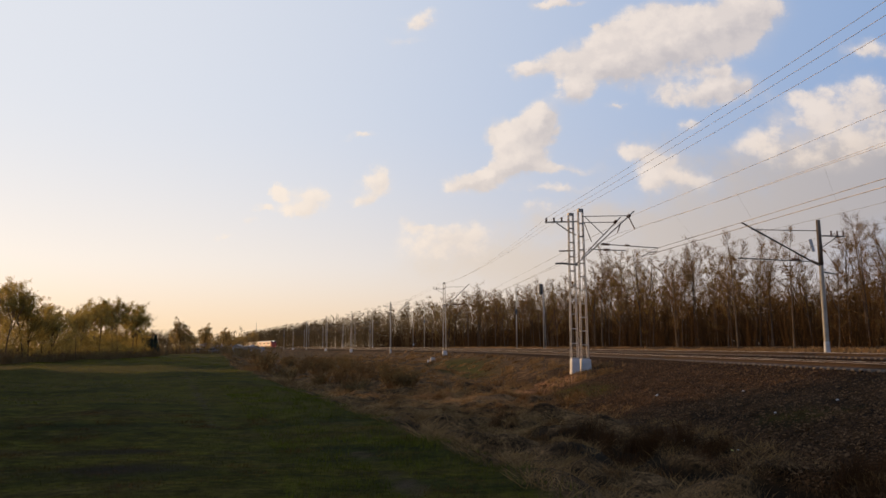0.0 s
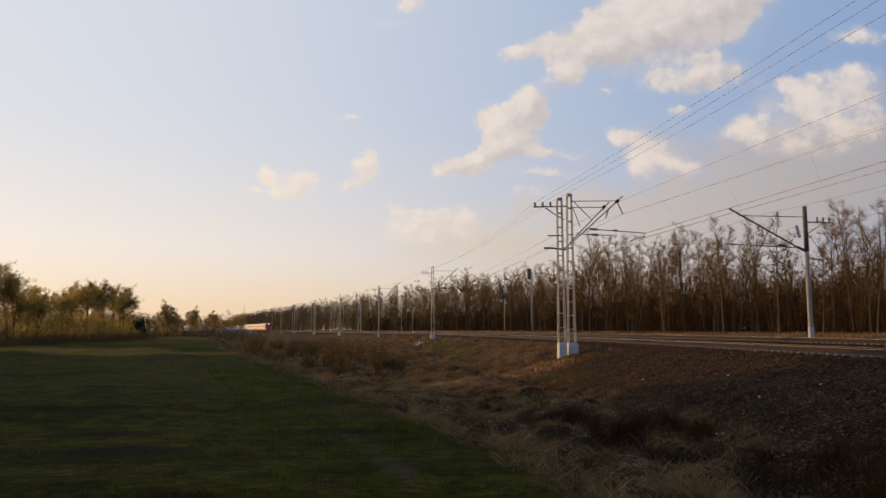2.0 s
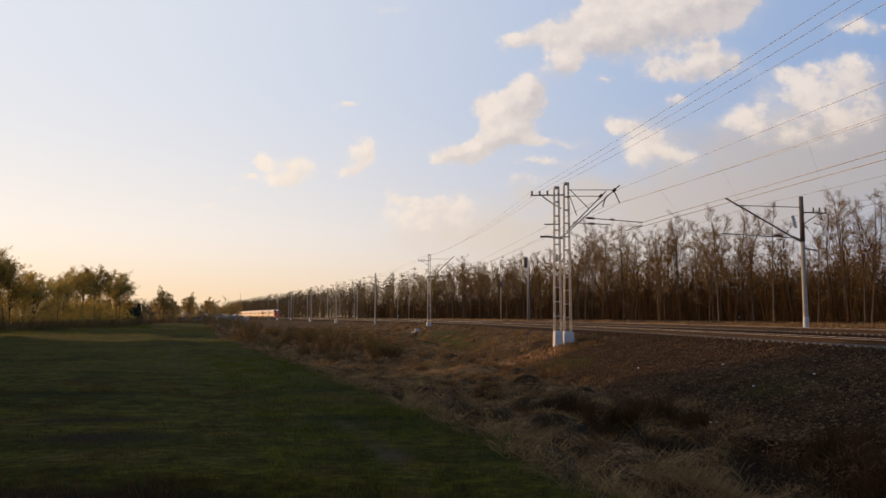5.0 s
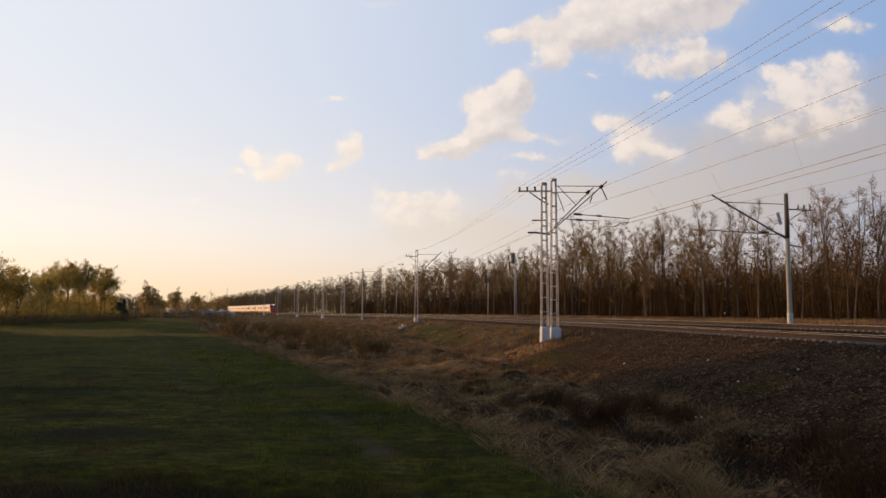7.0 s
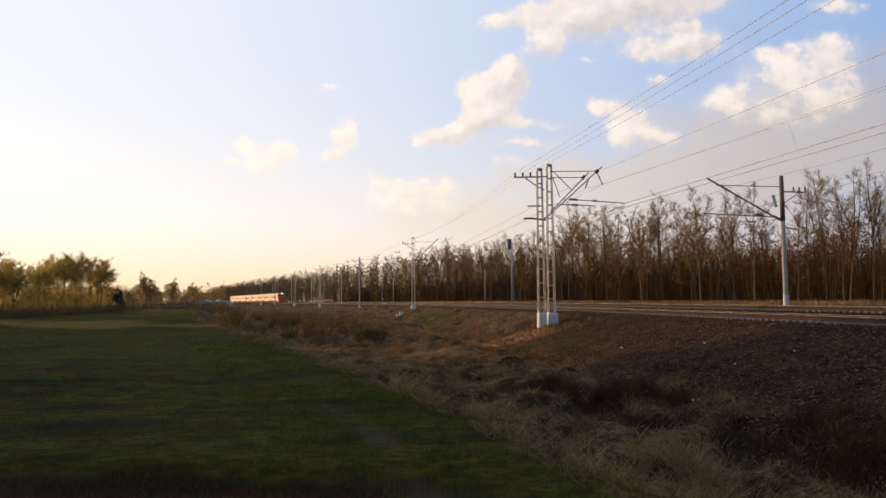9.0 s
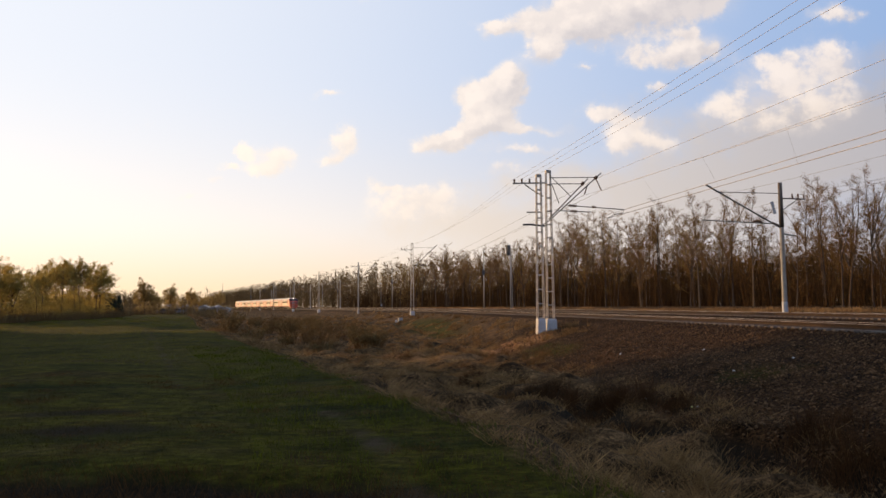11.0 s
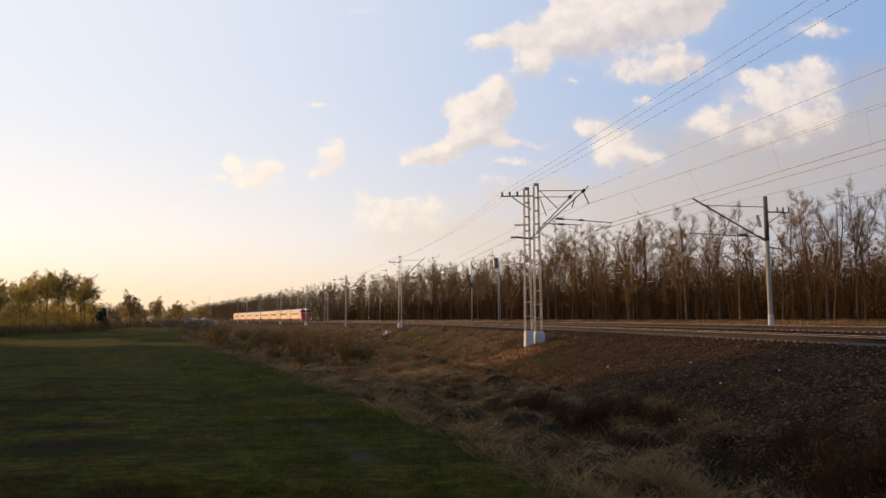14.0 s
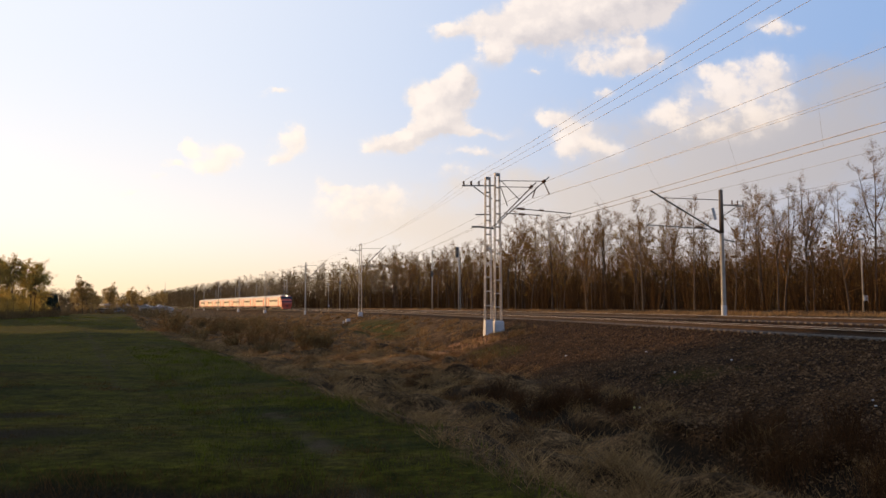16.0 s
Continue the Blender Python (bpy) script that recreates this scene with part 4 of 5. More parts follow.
def tree_meshes(name, seed, height, spread, limbs, twigs, leaf, leaves, leaf_size, twig_r=0.013, bare=0.35, upward=0.9, forks=3, sprays=6):
    """Trunk mesh with ascending forks, and a crown of limbs, twigs, fine sprays and small leaf flecks."""
    rng = random.Random(seed)
    trunk, wood, green = Build(), Build(), Build()
    lean = Vector((rng.uniform(-0.06, 0.06), rng.uniform(-0.06, 0.06), 1))
    tp = branch_points((0, 0, -0.3), lean, height * 0.97, 0.05, 9, rng)
    tr = [height * 0.0085 * (1 - 0.95 * (i / 9) ** 0.8) + 0.012 for i in range(10)]
    trunk.tube(tp, tr, 7, caps=False)
    axes = [(tp, tr, bare, 1.0)]
    for f in range(forks):
        k = rng.uniform(max(bare, 0.28), 0.62) * 9
        j = int(k)
        a = rng.uniform(0, 6.283)
        n = 6
        fp = branch_points(tp[j].lerp(tp[j + 1], k - j), (math.cos(a), math.sin(a), rng.uniform(1.7, 2.8)), height * (0.95 - k / 9) * rng.uniform(0.85, 1.05), 0.10, n, rng)
        fr = [tr[j] * 0.7 * (1 - 0.92 * (i / n)) + 0.01 for i in range(n + 1)]
        trunk.tube(fp, fr, 5, caps=False)
        axes.append((fp, fr, 0.12, 0.72))
    share = [1.0] + [0.45] * forks
    tips = []
    for (ap, ar, b0, wide), part_of in zip(axes, share):
        n = len(ap) - 1
        count = max(int(limbs * part_of / sum(share)), 4)
        for i in range(count):
            k = b0 + (0.99 - b0) * (i + rng.random()) / count
            j = min(int(k * n), n - 1)
            start = ap[j].lerp(ap[j + 1], k * n - j)
            a = rng.uniform(0, 6.283)
            reach = wide * spread * (1.1 - 0.7 * (k - b0) / (1 - b0)) * rng.uniform(0.5, 1.1)
            lp = branch_points(start, (math.cos(a), math.sin(a), upward * rng.uniform(0.3, 1.4)), reach, 0.2, 4, rng)
            r0 = min(ar[j] * 0.5, 0.04)
            wood.tube(lp, [r0, r0 * 0.7, r0 * 0.5, r0 * 0.3, 0.006], 3, caps=False)
            for _ in range(twigs):
                q = rng.uniform(0.15, 1.0) * 4
                m = min(int(q), 3)
                st = lp[m].lerp(lp[m + 1], q - m)
                dr = (lp[m + 1] - lp[m]).normalized() + Vector((rng.uniform(-1, 1), rng.uniform(-1, 1), rng.uniform(-0.4, 1))) * 0.9
                ln = (0.5 + reach * 0.42) * rng.uniform(0.5, 1.1)
                wp = branch_points(st, dr, ln, 0.25, 2, rng)
                sd = Vector((rng.uniform(-1, 1), rng.uniform(-1, 1), rng.uniform(-1, 1))).normalized() * twig_r
                wood.face(wp[0] - sd, wp[0] + sd, wp[1] + sd * 0.6, wp[1] - sd * 0.6)
                wood.face(wp[1] - sd * 0.6, wp[1] + sd * 0.6, wp[2])
                tips.append((wp[1], wp[2]))
                for _ in range(sprays):
                    s2 = wp[0].lerp(wp[2], rng.uniform(0.2, 1))
                    e2 = s2 + Vector((rng.uniform(-1, 1), rng.uniform(-1, 1), rng.uniform(-0.4, 1))).normalized() * ln * rng.uniform(0.3, 0.65)
                    sd = Vector((rng.uniform(-1, 1), rng.uniform(-1, 1), rng.uniform(-1, 1))).normalized() * twig_r * 0.75
                    wood.face(s2 - sd, s2 + sd, e2)
                    tips.append((s2, e2))
    for _ in range(leaves):
        a, c = tips[rng.randrange(len(tips))]
        q = a.lerp(c, rng.random()) + Vector((rng.gauss(0, 0.08), rng.gauss(0, 0.08), rng.gauss(0, 0.08)))
        d1 = Vector((rng.uniform(-1, 1), rng.uniform(-1, 1), rng.uniform(-1, 1))).normalized()
        d2 = d1.orthogonal().normalized()
        z = leaf_size * rng.uniform(0.5, 1.3)
        green.face(q - d1 * z, q + d2 * z, q + d1 * z)
    return trunk.mesh("trunk", "bark" if seed % 3 else "bark_pale"), wood.mesh("crown", "twig"), green.mesh("leaves", leaf) if leaves else None


def tree_thing(name, meshes, label, category, m, group):
    t = thing(name, label, category, m, group)
    part("trunk", meshes[0], None, t)
    c = part("crown", meshes[1], None, t)
    if meshes[2]:
        part("leaves", meshes[2], None, c)
    return t


WOOD_KINDS = [
    tree_meshes("birch", 11, 17.0, 3.0, 44, 13, "bud", 2600, 0.042),
    tree_meshes("alder", 12, 16.0, 2.8, 46, 12, "bud", 2600, 0.042, bare=0.3, forks=2),
    tree_meshes("aspen", 13, 18.0, 2.9, 42, 13, "bud", 2600, 0.042, bare=0.42, forks=2),
    tree_meshes("willow", 14, 14.5, 3.4, 46, 12, "spring_leaf", 3400, 0.045, bare=0.15, forks=4),
    tree_meshes("young", 15, 12.5, 2.4, 40, 12, "bud", 2400, 0.042, bare=0.12, upward=1.3, forks=2),
    tree_meshes("tall", 16, 19.0, 3.7, 52, 14, "bud", 3600, 0.044, bare=0.36, forks=4),
    tree_meshes("slim", 17, 16.5, 2.3, 40, 12, "bud", 2200, 0.042, bare=0.36, upward=1.3, forks=1),
]
WOOD_LABELS = ["bare brown tree at the edge of the wood", "slender leafless tree with fine twigs", "tall bare tree with budding crown", "spreading tree with first yellow-green leaves", "young thin tree in the wood", "large bare tree with reddish budding crown", "slim straight leafless tree"]
rng = random.Random(5)
FIRST = {}


def plant(kind, x, y, scale, turn):
    m = pose(x, y, gz(x, y), 0, 0, turn) @ Matrix.Scale(scale, 4)
    if kind not in FIRST:
        FIRST[kind] = tree_thing("bare_tree", WOOD_KINDS[kind], WOOD_LABELS[kind], "tree", m, "trees of the wood")
    else:
        copy_thing(FIRST[kind], m @ Matrix.Scale(1 / FIRST[kind].scale[0], 4))


for row, (u0, step) in enumerate(((-27, 5.6), (-30, 5.0), (-34, 5.0))):
    s = -30.0 + row * 1.7
    while s < 215:
        q = on_track(s + rng.uniform(-2, 2), u0 + rng.uniform(-1.6, 1.6))
        k = rng.choice((0, 0, 1, 1, 2, 3, 3, 4, 4, 5, 6)) if row < 3 else rng.choice((0, 1, 2, 5, 6))
        if row and 0.33 < q.x / max(q.y, 1) and rng.random() < 0.5:
            s += step
            continue
        low = 0.74 if k == 5 and 0.42 < q.x / max(q.y, 1) < 0.46 else 1.0
        plant(k, q.x, q.y, low * rng.uniform(0.70, 0.95) * (0.86 if s < 45 else 1.0 if s < 70 else 1.1 if s < 120 else 1.04 if s < 170 else 1.15), rng.uniform(0, 360))
        s += step * rng.uniform(0.7, 1.3)
# tall crown standing out above the pole
plant(5, 0.452 * 70, 70, 0.59, 40)
plant(3, 0.46 * 71, 71, 0.86, 200)
plant(2, 0.585 * 66, 66, 0.84, 120)
# greener willows at the wood's edge
for tangent, size in ((-0.128, 1.05), (-0.118, 0.9), (-0.15, 0.85), (-0.108, 1.0), (-0.03, 0.95), (0.028, 0.9), (0.04, 1.0)):
    q = on_track(s_at(tangent, -24.5), -24.5)
    plant(3, q.x, q.y, size, 360 * abs(tangent) * 7)


def thicket(name, label, places, seed, height, mat, stems, r=0.02, spread=0.5, forks=2):
    """Many thin stems in one mass, each stem forked."""
    rg = random.Random(seed)
    b = Build()
    for x, y, k in places:
        z = gz(x, y)
        for _ in range(stems):
            h = height * k * rg.uniform(0.45, 1.1)
            a = rg.uniform(0, 6.283)
            o = rg.uniform(0, 0.6)
            st = Vector((x + o * math.cos(a), y + o * math.sin(a), z - 0.05))
            en = st + Vector((math.cos(a) * spread * h * rg.random(), math.sin(a) * spread * h * rg.random(), h))
            sd = Vector((rg.uniform(-1, 1), rg.uniform(-1, 1), 0)).normalized() * r
            b.face(st - sd, st + sd, en)
            for _ in range(forks):
                p0 = st.lerp(en, rg.uniform(0.25, 0.9))
                p1 = p0 + Vector((rg.uniform(-1, 1), rg.uniform(-1, 1), rg.uniform(0.3, 1.4))).normalized() * h * 0.4
                b.face(p0 - sd * 0.6, p0 + sd * 0.6, p1)
    return tagged(part(name, b, mat), label, "bushes", kind="stuff")


rg = random.Random(8)
pl = []
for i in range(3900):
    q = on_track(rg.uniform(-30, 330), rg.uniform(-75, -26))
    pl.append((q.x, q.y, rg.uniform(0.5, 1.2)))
# stems in the darkened tone stand in for shade low between the trunks
thicket("undergrowth", "leafless undergrowth filling the wood, toned dark for its shade", pl, 9, 7.5, "brush", 10, 0.03, 0.3, 4)


def flecks(name, label, spots, mat, count, size, wide, seed, category="wood"):
    """Budding twig ends of many trees, as small flecks spread through their crowns."""
    rg = np.random.RandomState(seed)
    at = np.repeat(np.array(spots, float), count, axis=0)
    n = len(at)
    k = rg.uniform(0.02, 1.0, n) ** 0.85
    a, out = rg.uniform(0, 6.283, n), wide * np.sqrt(rg.uniform(0, 1, n)) * np.sin(0.5 + 2.45 * k)
    c = np.stack([at[:, 0] + np.cos(a) * out, at[:, 1] + np.sin(a) * out, ground_z(at[:, 0], at[:, 1]) + at[:, 2] * k], 1)
    z = (size * rg.uniform(0.4, 1.3, n))[:, None, None]
    v = (c[:, None, :] + rg.normal(0, 0.6, (n, 3, 3)) * z).reshape(-1, 3)
    me = bpy.data.meshes.new(name)
    me.vertices.add(3 * n)
    me.vertices.foreach_set("co", v.ravel())
    me.loops.add(3 * n)
    me.loops.foreach_set("vertex_index", np.arange(3 * n))
    me.polygons.add(n)
    me.polygons.foreach_set("loop_start", np.arange(0, 3 * n, 3))
    me.materials.append(M[mat])
    me.update()
    return tagged(new(name, me), label, category, kind="stuff")


def joined_trees(name, label, spots, mat, limbs, reach, width, seed):
    """Trees too far off or too deep in the wood to be told apart, joined."""
    rg = random.Random(seed)
    b = Build()
    for x, y, h in spots:
        z = gz(x, y)
        b.tube([(x, y, z - 0.3), (x, y, z + h * 0.9)], [0.13, 0.02], 4, caps=False)
        fat = reach * rg.uniform(0.7, 1.2)
        for _ in range(limbs):
            k = rg.uniform(0.08, 1.0) ** 0.8
            a = rg.uniform(0, 6.283)
            st = Vector((x, y, z + h * 0.88 * k))
            en = st + Vector((math.cos(a), math.sin(a), rg.uniform(0.2, 1.1))) * (fat * math.sin(0.35 + 2.5 * k) + 0.4) * rg.uniform(0.35, 1)
            sd = Vector((rg.uniform(-1, 1), rg.uniform(-1, 1), rg.uniform(-1, 1))) * width
            b.face(st - sd * 0.5, st + sd * 0.5, en)
            for _ in range(2):
                p0 = st.lerp(en, rg.uniform(0.35, 1.0))
                b.face(p0 - sd, p0 + sd, p0 + Vector((rg.uniform(-1, 1), rg.uniform(-1, 1), rg.uniform(-0.2, 1))) * 0.9)
    return tagged(part(name, b, mat), label, "wood", kind="stuff")


rg = random.Random(21)
deep = [on_track(rg.uniform(-30, 230), rg.uniform(-85, -37)) for _ in range(430)]
deep = [(q.x, q.y, rg.uniform(10.5, 16) * (0.72 if q.x > 0.3 * q.y else 1.0)) for q in deep]
joined_trees("deep_wood", "brown leafless trees deep in the wood", deep, "twig", 60, 2.7, 0.028, 22)
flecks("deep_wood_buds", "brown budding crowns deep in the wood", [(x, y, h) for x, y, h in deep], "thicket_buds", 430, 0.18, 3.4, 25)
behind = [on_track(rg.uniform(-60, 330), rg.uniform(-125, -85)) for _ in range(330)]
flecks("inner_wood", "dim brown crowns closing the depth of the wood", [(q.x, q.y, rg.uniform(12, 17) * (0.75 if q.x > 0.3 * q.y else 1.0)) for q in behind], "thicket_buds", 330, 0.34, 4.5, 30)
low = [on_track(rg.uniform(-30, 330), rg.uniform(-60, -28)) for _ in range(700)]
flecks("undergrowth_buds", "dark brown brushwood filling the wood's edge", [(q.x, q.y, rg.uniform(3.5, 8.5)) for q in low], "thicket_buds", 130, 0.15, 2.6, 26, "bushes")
far = [on_track(205 + 690 * rg.random() ** 0.85, -26 - 60 * rg.random() ** 1.6) for _ in range(1050)]
joined_trees("far_wood", "far brown leafless wood along the railway", [(q.x, q.y, rg.uniform(14, 20)) for q in far], "hazy_twig", 34, 3.0, 0.08, 23)
flecks("far_wood_buds", "hazy brown budding crowns of the far wood", [(q.x, q.y, rg.uniform(13, 18)) for q in far], "hazy_twig", 140, 0.38, 3.4, 27)
back = [(rg.uniform(-0.60, -0.395), rg.uniform(330, 470)) for _ in range(170)]
joined_trees("back_trees", "hazy brown trees far beyond the meadow", [(a * d, d, rg.uniform(6, 12)) for a, d in back], "hazy_twig", 90, 3.2, 0.08, 24)
rg = random.Random(18)
pl = []
for i in range(520):
    y = rg.uniform(64, 145)
    pl.append((float(np.interp(y, [60, 81, 130, 160, 190], [-53, -58, -70, -82, -95])) + rg.uniform(-9, 3), y, rg.uniform(0.5, 1.2)))
# the hedge takes the haze-lightened twig tone too
thicket("hedge", "tangled brown brush under the trees beside the meadow", pl, 19, 1.5, "hazy_twig", 22, 0.03, 0.5)

row = []
for i in range(120):
    y = rg.uniform(80, 138)
    row.append((float(np.interp(y, [60, 81, 130, 160], [-55, -60, -72, -84])) + rg.uniform(-8, 2), y, rg.uniform(2.5, 5.2) * float(np.interp(y, [80, 138], [1.15, 0.8]))))
flecks("willow_scrub", "olive willow scrub in first leaf beside the meadow", row, "spring_leaf", 700, 0.12, 2.6, 20, "bushes")

# the row of greening trees on the other side of the meadow
LEAFY = [
    tree_meshes("leafy_a", 31, 8.6, 4.0, 34, 9, "spring_leaf", 7500, 0.085, bare=0.04, upward=0.7, forks=5, sprays=3),
    tree_meshes("leafy_b", 32, 7.6, 4.2, 34, 9, "spring_leaf", 7500, 0.085, bare=0.03, upward=0.65, forks=5, sprays=3),
    tree_meshes("leafy_c", 33, 9.4, 3.5, 34, 9, "spring_leaf", 6500, 0.080, bare=0.06, upward=0.8, forks=4, sprays=3),
    tree_meshes("far_a", 34, 9.0, 3.0, 40, 8, "hazy_leaf", 6000, 0.13, bare=0.02, upward=0.8, sprays=3),
    tree_meshes("far_b", 35, 8.0, 3.6, 40, 8, "hazy_leaf", 6000, 0.13, bare=0.02, upward=0.7, sprays=3),
    tree_meshes("broad", 36, 8.6, 4.2, 30, 7, "spring_leaf", 2200, 0.19, bare=0.04, upward=0.75, forks=4, sprays=2)]
first = {}
rg = random.Random(4)


def plant_leafy(k, x, y, scale):
    m = pose(x, y, gz(x, y), 0, 0, rg.uniform(0, 360)) @ Matrix.Scale(scale, 4)
    if k not in first:
        first[k] = tree_thing("greening_tree", LEAFY[k], "spreading tree in thin olive spring leaf", "tree", m, "trees beside the meadow")
    else:
        copy_thing(first[k], m @ Matrix.Scale(1 / first[k].scale[0], 4))


for i in range(47):
    y = -25 + i * 3.4 + rg.uniform(-1.2, 1.2)
    x = float(np.interp(y, [-30, 20, 60, 81, 130, 160], [-44, -47, -53, -58, -70, -82]))
    if 70 < y < 77:
        continue
    x -= 9 if 30 < y < 70 else 0
    size = 2.05 if y < 70 else float(np.interp(y, [77, 84, 92, 105, 118, 126, 132], [1.12, 1.0, 0.82, 0.8, 1.08, 1.0, 0.7]))
    for dx_ in (0, -5.5) if y < 70 or i % 2 else (-2.0,):
        plant_leafy(5 if y < 70 else rg.randrange(3), x + dx_ + rg.uniform(-1.5, 1.5), y, rg.uniform(0.88, 1.05) * size)


def spruce(x, y, h):
    t = thing("spruce", "dark green spruce at the meadow's far end", "tree", pose(x, y, gz(x, y)), "spruces")
    part("trunk", Build().tube([(0, 0, -0.3), (0, 0, h)], [0.16, 0.02], 6, caps=False), "bark", t)
    b = Build()
    r2 = random.Random(int(h * 100))
    for i in range(420):
        k = r2.random() ** 0.8
        a = r2.uniform(0, 6.283)
        reach = (h * 0.26 * (1 - k) + 0.15) * r2.uniform(0.5, 1.15)
        st = Vector((0, 0, h * (0.06 + 0.92 * k)))
        en = st + Vector((math.cos(a) * reach, math.sin(a) * reach, -reach * 0.35 + r2.uniform(-0.2, 0.2)))
        sd = Vector((-math.sin(a), math.cos(a), 0)) * 0.28
        b.face(st, en - sd, en + Vector((0, 0, -0.3)), en + sd)
    part("crown", b, "needle", t)


for ax, d, h in ((-0.545, 150, 5.2), (-0.556, 150, 4.6), (-0.536, 155, 5.0), (-0.529, 152, 4.2), (-0.522, 156, 4.4), (-0.566, 148, 5.4)):
    spruce(ax * d, d, h)
for k, (ax, d, sc) in enumerate(((-0.485, 170, 0.95), (-0.478, 175, 0.8), (-0.45, 190, 0.85), (-0.445, 195, 0.7), (-0.42, 230, 0.9), (-0.41, 250, 0.8), (-0.465, 200, 0.5), (-0.43, 215, 0.5), (-0.40, 270, 0.7), (-0.385, 290, 0.8), (-0.378, 300, 0.9), (-0.49, 178, 0.75), (-0.47, 185, 0.6), (-0.405, 255, 0.6), (-0.395, 300, 0.75))):
    plant_leafy(3 + k % 2, ax * d, d, sc)


rg = random.Random(28)
pl = []
for i in range(380):
    ax, d = rg.uniform(-0.56, -0.372), rg.uniform(165, 300)
    pl.append((ax * d, d, rg.uniform(0.4, 1.2)))
thicket("far_brush", "low brown brush at the meadow's far end", pl, 29, 2.6, "hazy_twig", 16, 0.06, 0.6)


# ---- far sheds and parked cars beyond the meadow ----
def shed(x, y, w, dpt, h, turn, roof, label):
    t = thing("garage", label, "garage", pose(x, y, gz(x, y), 0, 0, turn), "row of garages")
    part("wall", Build().box(-w / 2, -dpt / 2, -0.3, w / 2, dpt / 2, h), "brick_wall", t)
    part("roof", Build().loft([[(-w / 2 - 0.2, -dpt / 2 - 0.2, h), (w / 2 + 0.2, -dpt / 2 - 0.2, h), (w / 2 + 0.2, -dpt / 2 - 0.2, h + 0.15), (0, -dpt / 2 - 0.2, h + 0.9), (-w / 2 - 0.2, -dpt / 2 - 0.2, h + 0.15)],
                               [(-w / 2 - 0.2, dpt / 2 + 0.2, h), (w / 2 + 0.2, dpt / 2 + 0.2, h), (w / 2 + 0.2, dpt / 2 + 0.2, h + 0.15), (0, dpt / 2 + 0.2, h + 0.9), (-w / 2 - 0.2, dpt / 2 + 0.2, h + 0.15)]]), roof, t)
    part("door", Build().box(-w * 0.3, -dpt / 2 - 0.06, 0, w * 0.3, -dpt / 2 + 0.02, h * 0.8), "steel_dark", t)


rg = random.Random(14)
for ax in np.arange(-0.448, -0.366, 0.0095):
    d = 265 + rg.uniform(-15, 25)
    shed(ax * d, d, rg.uniform(3, 5), 5, rg.uniform(1.6, 2.4), rg.uniform(10, 30), rg.choice(("tin_roof", "tin_roof", "footing")), "low grey garage with a tin roof")


def parked_car(x, y, turn, mat, label):
    t = thing("car", label, "car", pose(x, y, gz(x, y), 0, 0, turn), "parked cars")
    b = Build()
    side = [(-2.1, 0.35), (-2.15, 0.8), (-1.3, 0.92), (-0.8, 1.4), (0.9, 1.42), (1.5, 0.95), (2.1, 0.85), (2.1, 0.35)]
    b.loft([[(px_, -0.82, pz) for px_, pz in side], [(px_, 0.82, pz) for px_, pz in side]])
    part("body", b, mat, t, bevel=0.08)
    part("window", Build().box(-0.9, -0.84, 0.95, 1.1, 0.84, 1.3), "glass_dark", t)
    for wx in (-1.35, 1.35):
        for wy in (-0.8, 0.8):
            part("wheel", Build().tube([(wx, wy - 0.1, 0.32), (wx, wy + 0.1, 0.32)], 0.32, 12), "bogie", t)


for ax, d, mat, lab in ((-0.452, 200, "white_car", "pale car parked at the meadow's end"), (-0.44, 205, "blue_car", "dark blue car parked at the meadow's end"), (-0.425, 210, "blue_car", "dark blue car parked at the meadow's end"), (-0.463, 198, "blue_car", "dark blue car parked at the meadow's end")):
    parked_car(ax * d, d, 25, mat, lab)


